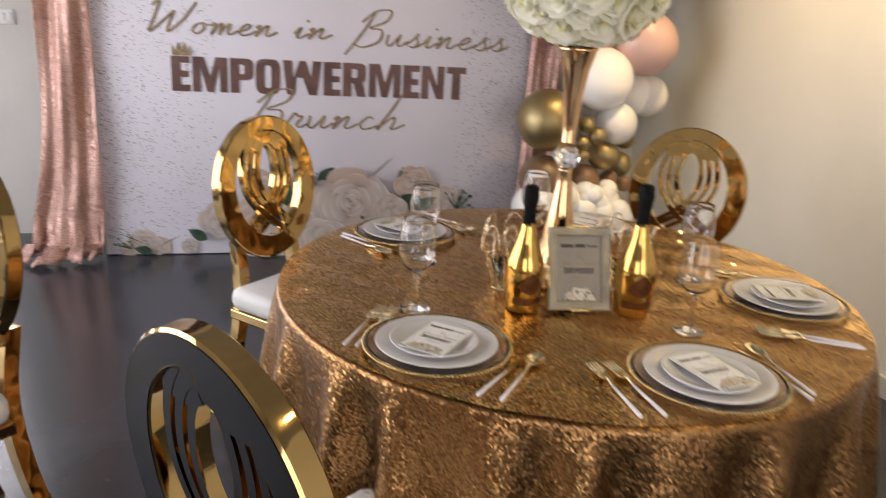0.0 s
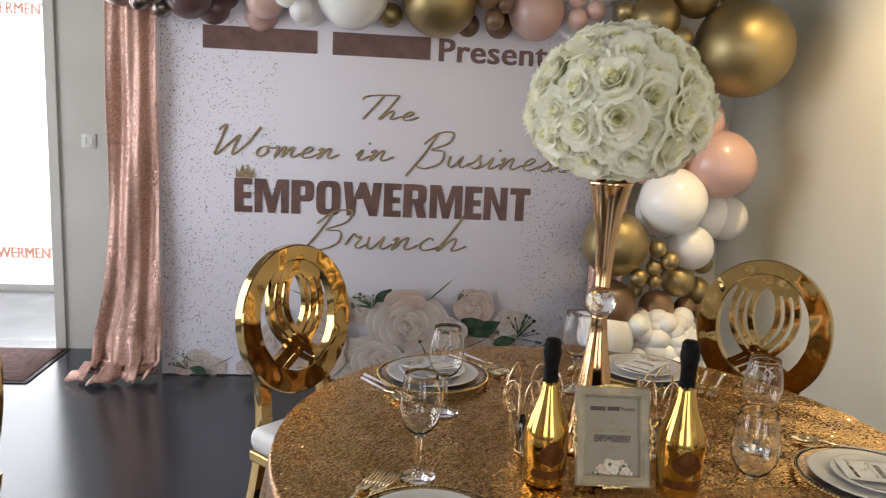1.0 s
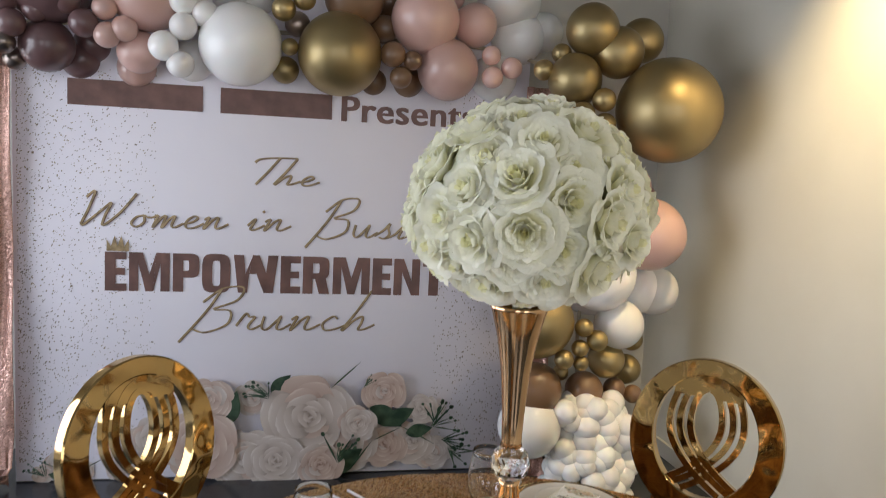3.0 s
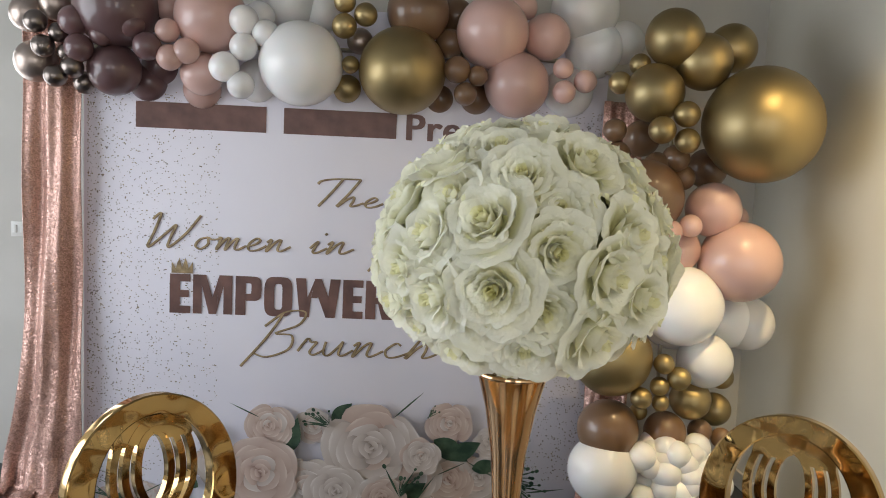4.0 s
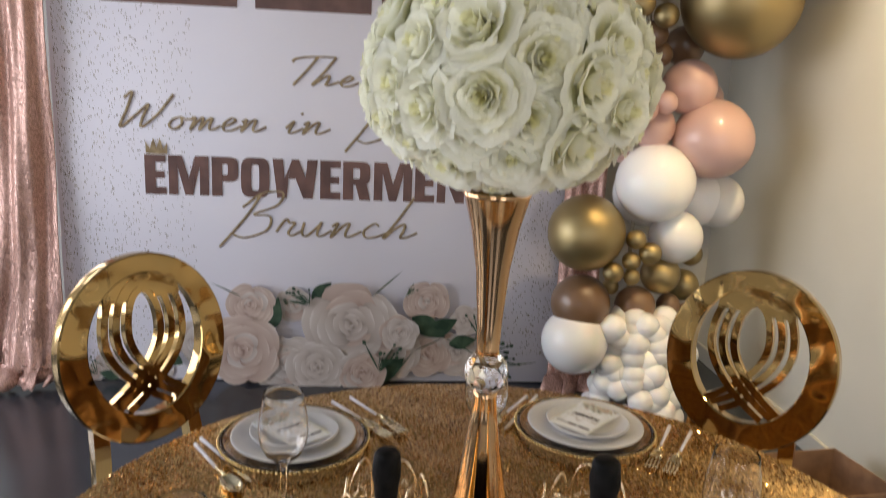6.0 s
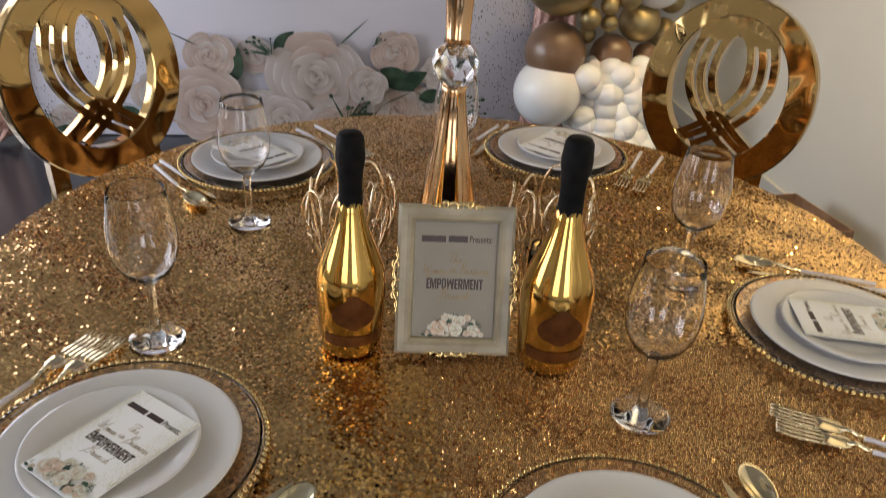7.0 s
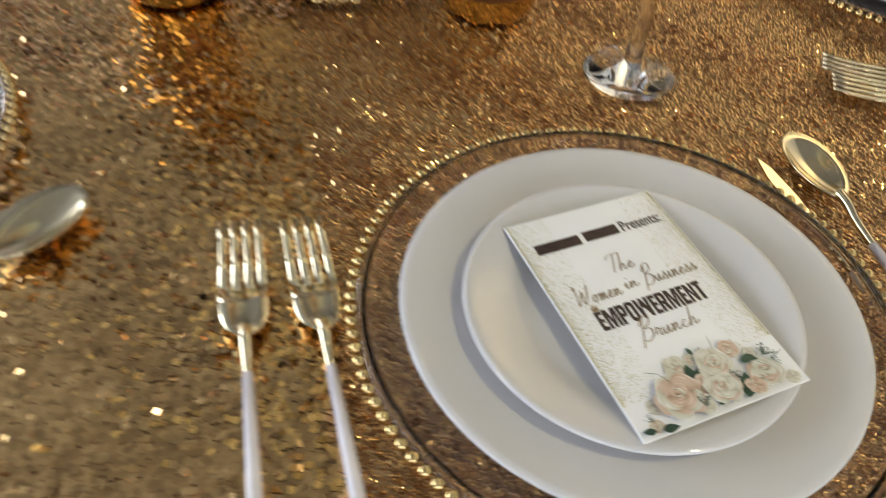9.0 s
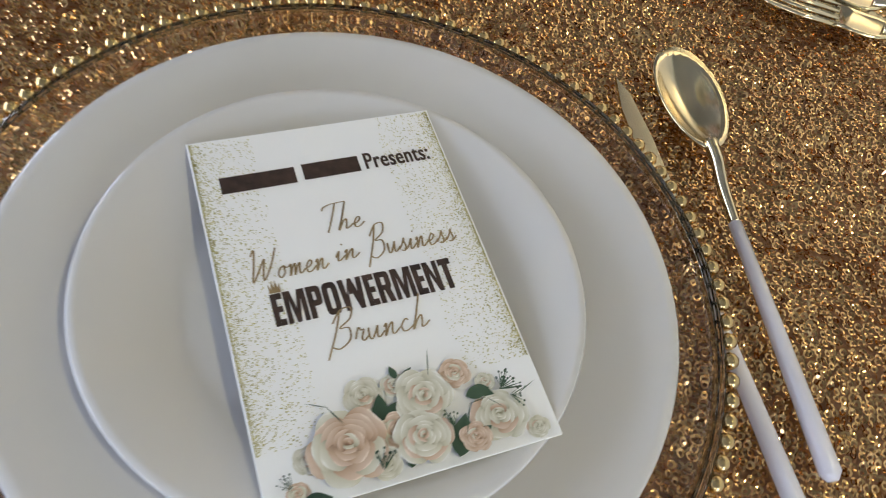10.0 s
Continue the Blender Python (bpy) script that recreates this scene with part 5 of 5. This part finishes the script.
for _ in range(260):
    d = Vector((rng.gauss(0, 1), rng.gauss(0, 1), rng.gauss(0, 1))).normalized()
    q = d.to_track_quat("Z", "Y") @ Euler((rng.uniform(-0.9, 0.9), rng.uniform(-0.9, 0.9), rng.random() * 6)).to_quaternion()
    m = Matrix.LocRotScale(Vector((d.x * 1.1, d.y * 1.1, d.z)) * rng.uniform(0.155, 0.172), q, None)
    s = rng.uniform(0.004, 0.0075)
    v = [bm.verts.new(m @ Vector((s * x, s * y, s * zz))) for x, y, zz in ((0, -1, 0), (0.8, -0.1, 0.35), (0, 1, 0.5), (-0.8, -0.1, 0.35))]
    bm.faces.new(v)
tagged(part("filler_petals", bm, M["rose"], bouquet, "small cream filler blossoms"), kind="stuff")

# bottles


def make_bottle(m):
    c = thing("champagne_bottle", "shiny gold champagne bottle with black foil neck", "bottle", m, "gold bottles")
    part("body", lathe([(0, 0.004), (0.02, 0.003), (0.033, 0.0), (0.0375, 0.003), (0.039, 0.012), (0.0415, 0.05), (0.0435, 0.085), (0.0432, 0.1), (0.041, 0.116), (0.0345, 0.134), (0.0265, 0.155), (0.0198, 0.176), (0.0158, 0.195), (0.0135, 0.21), (0, 0.212)], 64), M["gold_bottle"], c)
    bm = lathe([(0.015, 0.2), (0.0142, 0.207), (0.0135, 0.228), (0.0145, 0.244), (0.0166, 0.255), (0.0172, 0.263), (0.0162, 0.274), (0.0156, 0.283), (0.0125, 0.288), (0, 0.2885)], 40)
    rr = random.Random(4)
    for v in bm.verts:
        k = 1 + rr.uniform(-0.02, 0.02)
        v.co.x, v.co.y = v.co.x * k, v.co.y * k
        if v.co.z < 0.201:
            v.co.z += 0.006 * math.sin(5 * math.atan2(v.co.y, v.co.x))
    part("foil", bm, M["foil"], c, "crumpled black foil neck")

    def wrap(outline, lift):
        """A patch of the body's skin facing -y, from (angle, height) points."""
        def rad(z):
            return float(np.interp(z, (0.012, 0.05, 0.085, 0.1, 0.116), (0.039, 0.0415, 0.0435, 0.0432, 0.041))) + lift
        b = bmesh.new()
        rows = []
        for z, half in outline:
            rows.append([b.verts.new((rad(z) * math.sin(half * k / 8), -rad(z) * math.cos(half * k / 8), z)) for k in range(-8, 9)])
        for p, q in zip(rows, rows[1:]):
            for i in range(16):
                b.faces.new((p[i], p[i + 1], q[i + 1], q[i]))
        return b

    part("band_label", wrap([(0.022, 0.95), (0.03, 0.97), (0.038, 0.95)], 0.0009), M["bottle_label"], c, "dark embossed band")
    spade = []
    for k in range(15):
        u = k / 14
        spade.append((0.048 + 0.05 * u, 0.1 + 0.55 * math.sin(math.pi * min(1, u * 1.02) ** 0.75) * (1 if u > 0.12 else 0.55)))
    part("crest_label", wrap(spade, 0.0009), M["bottle_label"], c, "dark embossed crest")
    return c


bottle = make_bottle(pose(-0.146, -0.172, Z0, 0, 0, 4) @ Matrix.Scale(1.045, 4))
copy_thing(bottle, pose(0.116, -0.219, Z0, 0, 0, -4) @ Matrix.Scale(1.045, 4))

# framed sign
FW, FH = 0.152, 0.198
sign = thing("picture_frame", "ornate cream and gold picture frame holding the printed programme", "picture frame", pose(-0.014, -0.207, Z0 + 0.005, 70, 0, -5.5))
bm = bmesh.new()
rings = []
for x, y, z in ((0.0, 0.0, 0.0), (0.0, 0.0, 0.008), (0.004, 0.004, 0.012), (0.012, 0.012, 0.0105), (0.017, 0.017, 0.012), (0.0205, 0.0205, 0.009), (0.022, 0.022, 0.004)):
    w, h = FW / 2 - x, FH - 2 * y
    rings.append([bm.verts.new((sx * w, FH / 2 + sy * h / 2, z)) for sx, sy in ((-1, -1), (1, -1), (1, 1), (-1, 1))])
for a, b in zip(rings, rings[1:]):
    for i in range(4):
        bm.faces.new((a[i], a[(i + 1) % 4], b[(i + 1) % 4], b[i]))
moulding = part("moulding", bm, M["frame_white"], sign, "cream moulding", False)
part("backing", box(-FW / 2 + 0.002, FW / 2 - 0.002, 0.002, FH - 0.002, -0.004, 0.0), M["black_metal"], sign, "black backing board", False)
part("easel_leg", tube([(0, 0.14, -0.004), (0, 0.03, -0.09)], 0, flat=(0.02, 0.0015, (0, 0.62, 0.78))), M["black_metal"], sign, "black easel leg", False)
iw, ih = FW - 0.042, FH - 0.042
# the insert's dim tone carries the sign's shade in its colour
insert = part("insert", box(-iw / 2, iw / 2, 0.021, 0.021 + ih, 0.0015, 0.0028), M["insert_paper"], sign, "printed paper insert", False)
k = iw / CW
art_boxes = {w: ([(a * k, b * ih / CH, c * k, d * k) for a, b, c, d in v] if w == "bars" else (v[0] * k, v[1] * ih / CH, v[2] * k, v[3] * k)) for w, v in CARD_BOXES.items()}
art = {"roses": [(a * k * 0.8 + 0.012, b * k * 0.8 + 0.001, c * k * 0.8, d) for a, b, c, d in CARD_ART["roses"]], "leaves": [(a * k * 0.8 + 0.012, b * k * 0.8 + 0.001, c * k * 0.8, d) for a, b, c, d in CARD_ART["leaves"]], "blades": [(a * k * 0.8 + 0.012, b * k * 0.8 + 0.001, c * k * 0.8, d) for a, b, c, d in CARD_ART["blades"]], "sprigs": [(a * k * 0.8 + 0.012, b * k * 0.8 + 0.001, c * k * 0.8, d) for a, b, c, d in CARD_ART["sprigs"]], "specks": [(0.002, 0.02, 0.03, 0.14, 120), (0.108, 0.09, 0.03, 0.14, 120)], "under": 8, "grain": 0.08}
artwork(insert, iw, ih, pose(-iw / 2, 0.021, 0.0029), art_boxes, art, 0.00055, 8)


def scroll(points, r=0.0022):
    return tube(curve_pts(points, 6), lambda u: r * (0.5 + 0.7 * math.sin(math.pi * min(1, u + 0.12))), 6)


def scrollwork(cx, cy, ang, size):
    """A pair of leafy curls mirrored about its middle."""
    bm = bmesh.new()
    for s in (-1, 1):
        for base, rad, turns in (((0.0, 0.0), 1.0, 1.1), ((0.7, 0.15), 0.7, 1.3), ((1.35, -0.05), 0.6, 1.2)):
            pts = []
            for i in range(14):
                t = i / 13
                a = 0.4 + turns * 2 * math.pi * t
                rr = 0.42 * rad * (1 - 0.75 * t)
                pts.append((s * (base[0] + 0.3 + rr * math.cos(a)) * size, (base[1] + rr * math.sin(a)) * size, 0.0))
            tube(curve_pts(pts, 3), lambda u: 0.0021 * (1.1 - 0.7 * u), 6, bm=bm)
        tube(curve_pts([(0, 0.15 * size, 0), (s * 0.8 * size, 0.3 * size, 0), (s * 1.5 * size, 0.05 * size, 0), (s * 2.2 * size, 0.12 * size, 0)], 5), 0.0017, 6, bm=bm)
    part("scrollwork", bm, M["gold_bead"], moulding, "gilt scrollwork", True, pose(cx, cy, 0.010, 0, 0, ang))


scrollwork(0, FH - 0.002, 0, 0.016)
scrollwork(0, 0.004, 180, 0.016)
scrollwork(-FW / 2 + 0.002, FH * 0.5, 90, 0.02)
scrollwork(FW / 2 - 0.002, FH * 0.5, -90, 0.02)


def make_votive(m):
    """A clear votive cup in a cage of bent gold wire loops with star and leaf charms."""
    c = thing("wire_votive", "clear votive cup in a cage of gold wire loops", "candle holder", m, "wire votives")
    cup = lathe([(0, 0.0), (0.026, 0.0), (0.028, 0.003), (0.032, 0.07), (0.0312, 0.0705), (0.0302, 0.07), (0.026, 0.006), (0, 0.006)], 40)
    part("cup", cup, M["glass"], c, "clear glass cup").visible_shadow = False
    ring = [(0.034 * math.cos(2 * math.pi * i / 32), 0.034 * math.sin(2 * math.pi * i / 32), 0.002) for i in range(32)]
    part("base_ring", tube(ring, 0.002, 7, True), M["gold_wire"], c)
    rr = random.Random(12)
    for k in range(7):
        a = 2 * math.pi * k / 7 + rr.uniform(-0.2, 0.2)
        top, lean = rr.uniform(0.15, 0.185), rr.uniform(0.058, 0.07)
        w = rr.uniform(0.3, 0.45)

        def at(r, da, z):
            return (r * math.cos(a + da), r * math.sin(a + da), z)

        loop = [at(0.034, -0.1, 0.002), at(0.045, -w * 0.5, 0.06), at(lean, -w, top - 0.04), at(lean - 0.006, -w * 0.4, top), at(lean - 0.008, w * 0.5, top - 0.004), at(lean, w, top - 0.05), at(0.05, w * 0.5, 0.07), at(0.036, 0.15, 0.004)]
        part("loop", tube(curve_pts(loop, 6), 0.0019, 7), M["gold_wire"], c)
        zc, star = top - 0.055, []
        for i in range(10):
            q = 2 * math.pi * i / 10 + rr.random() * 0.2
            sr = 0.016 if i % 2 == 0 else 0.007
            star.append(at(lean - 0.002, sr * math.cos(q) / lean, zc + sr * math.sin(q)))
        if k % 2 == 0:
            part("star_charm", tube(star, 0.0013, 6, True), M["gold_wire"], c, "gold wire star")
        else:
            leaf = [at(lean, 0.0, zc - 0.02), at(lean, 0.14, zc), at(lean, 0.0, zc + 0.022), at(lean, -0.14, zc)]
            part("leaf_charm", tube(curve_pts(leaf, 5, True), 0.0012, 6, True), M["gold_wire"], c, "gold wire leaf")
    return c


votive = make_votive(pose(-0.145, -0.022, Z0, 0, 0, 12))
copy_thing(votive, pose(0.150, -0.045, Z0, 0, 0, -40))

# ---------------------------------------------------------------- beyond
carton = thing("cardboard_box", "open brown cardboard box on the floor by the wall", "cardboard box", pose(1.42, 1.28, 0, 0, 0, 8))
for x0, x1, y0, y1 in ((-0.2, 0.2, -0.16, -0.155), (-0.2, 0.2, 0.155, 0.16), (-0.2, -0.195, -0.155, 0.155), (0.195, 0.2, -0.155, 0.155)):
    part("side", box(x0, x1, y0, y1, 0.0, 0.22), M["cardboard"], carton, "", False)
part("bottom", box(-0.195, 0.195, -0.155, 0.155, 0.0, 0.006), M["cardboard"], carton, "", False)

banner = thing("glass_screen", "clear glass screen with faded red lettering beyond the doorway", "glass screen", pose(-5.2, 4.6, -0.03))
part("pane", box(0, 2.5, 0.0, 0.01, 0.0, 2.9), M["clear_screen"], banner).visible_shadow = False
part("bottom_rail", box(0, 2.5, -0.015, 0.025, 0.0, 0.06, 0.004), M["plastic_white"], banner)
for row in (0.27, 2.13):
    for i in range(3):
        part("lettering", text_mesh("EMPOWERMENT", "lettering", M["print_red"], 0.7, 0.085, 0.006), None, banner, "faded red lettering", False, pose(0.04 + 0.77 * i, -0.002, row, 90, 0, 0))
for x in (-0.6, 0.9):
    lens = thing("ceiling_downlight", "round white ceiling downlight", "ceiling light", pose(1.25 if x > 0 else 1.1, 0.75 if x > 0 else -1.4, 3.0), "ceiling downlights")
    part("ring", lathe([(0.055, 0.0), (0.075, 0.0), (0.075, -0.008), (0.055, -0.008), (0.055, 0.0)], 32), M["plastic_white"], lens)
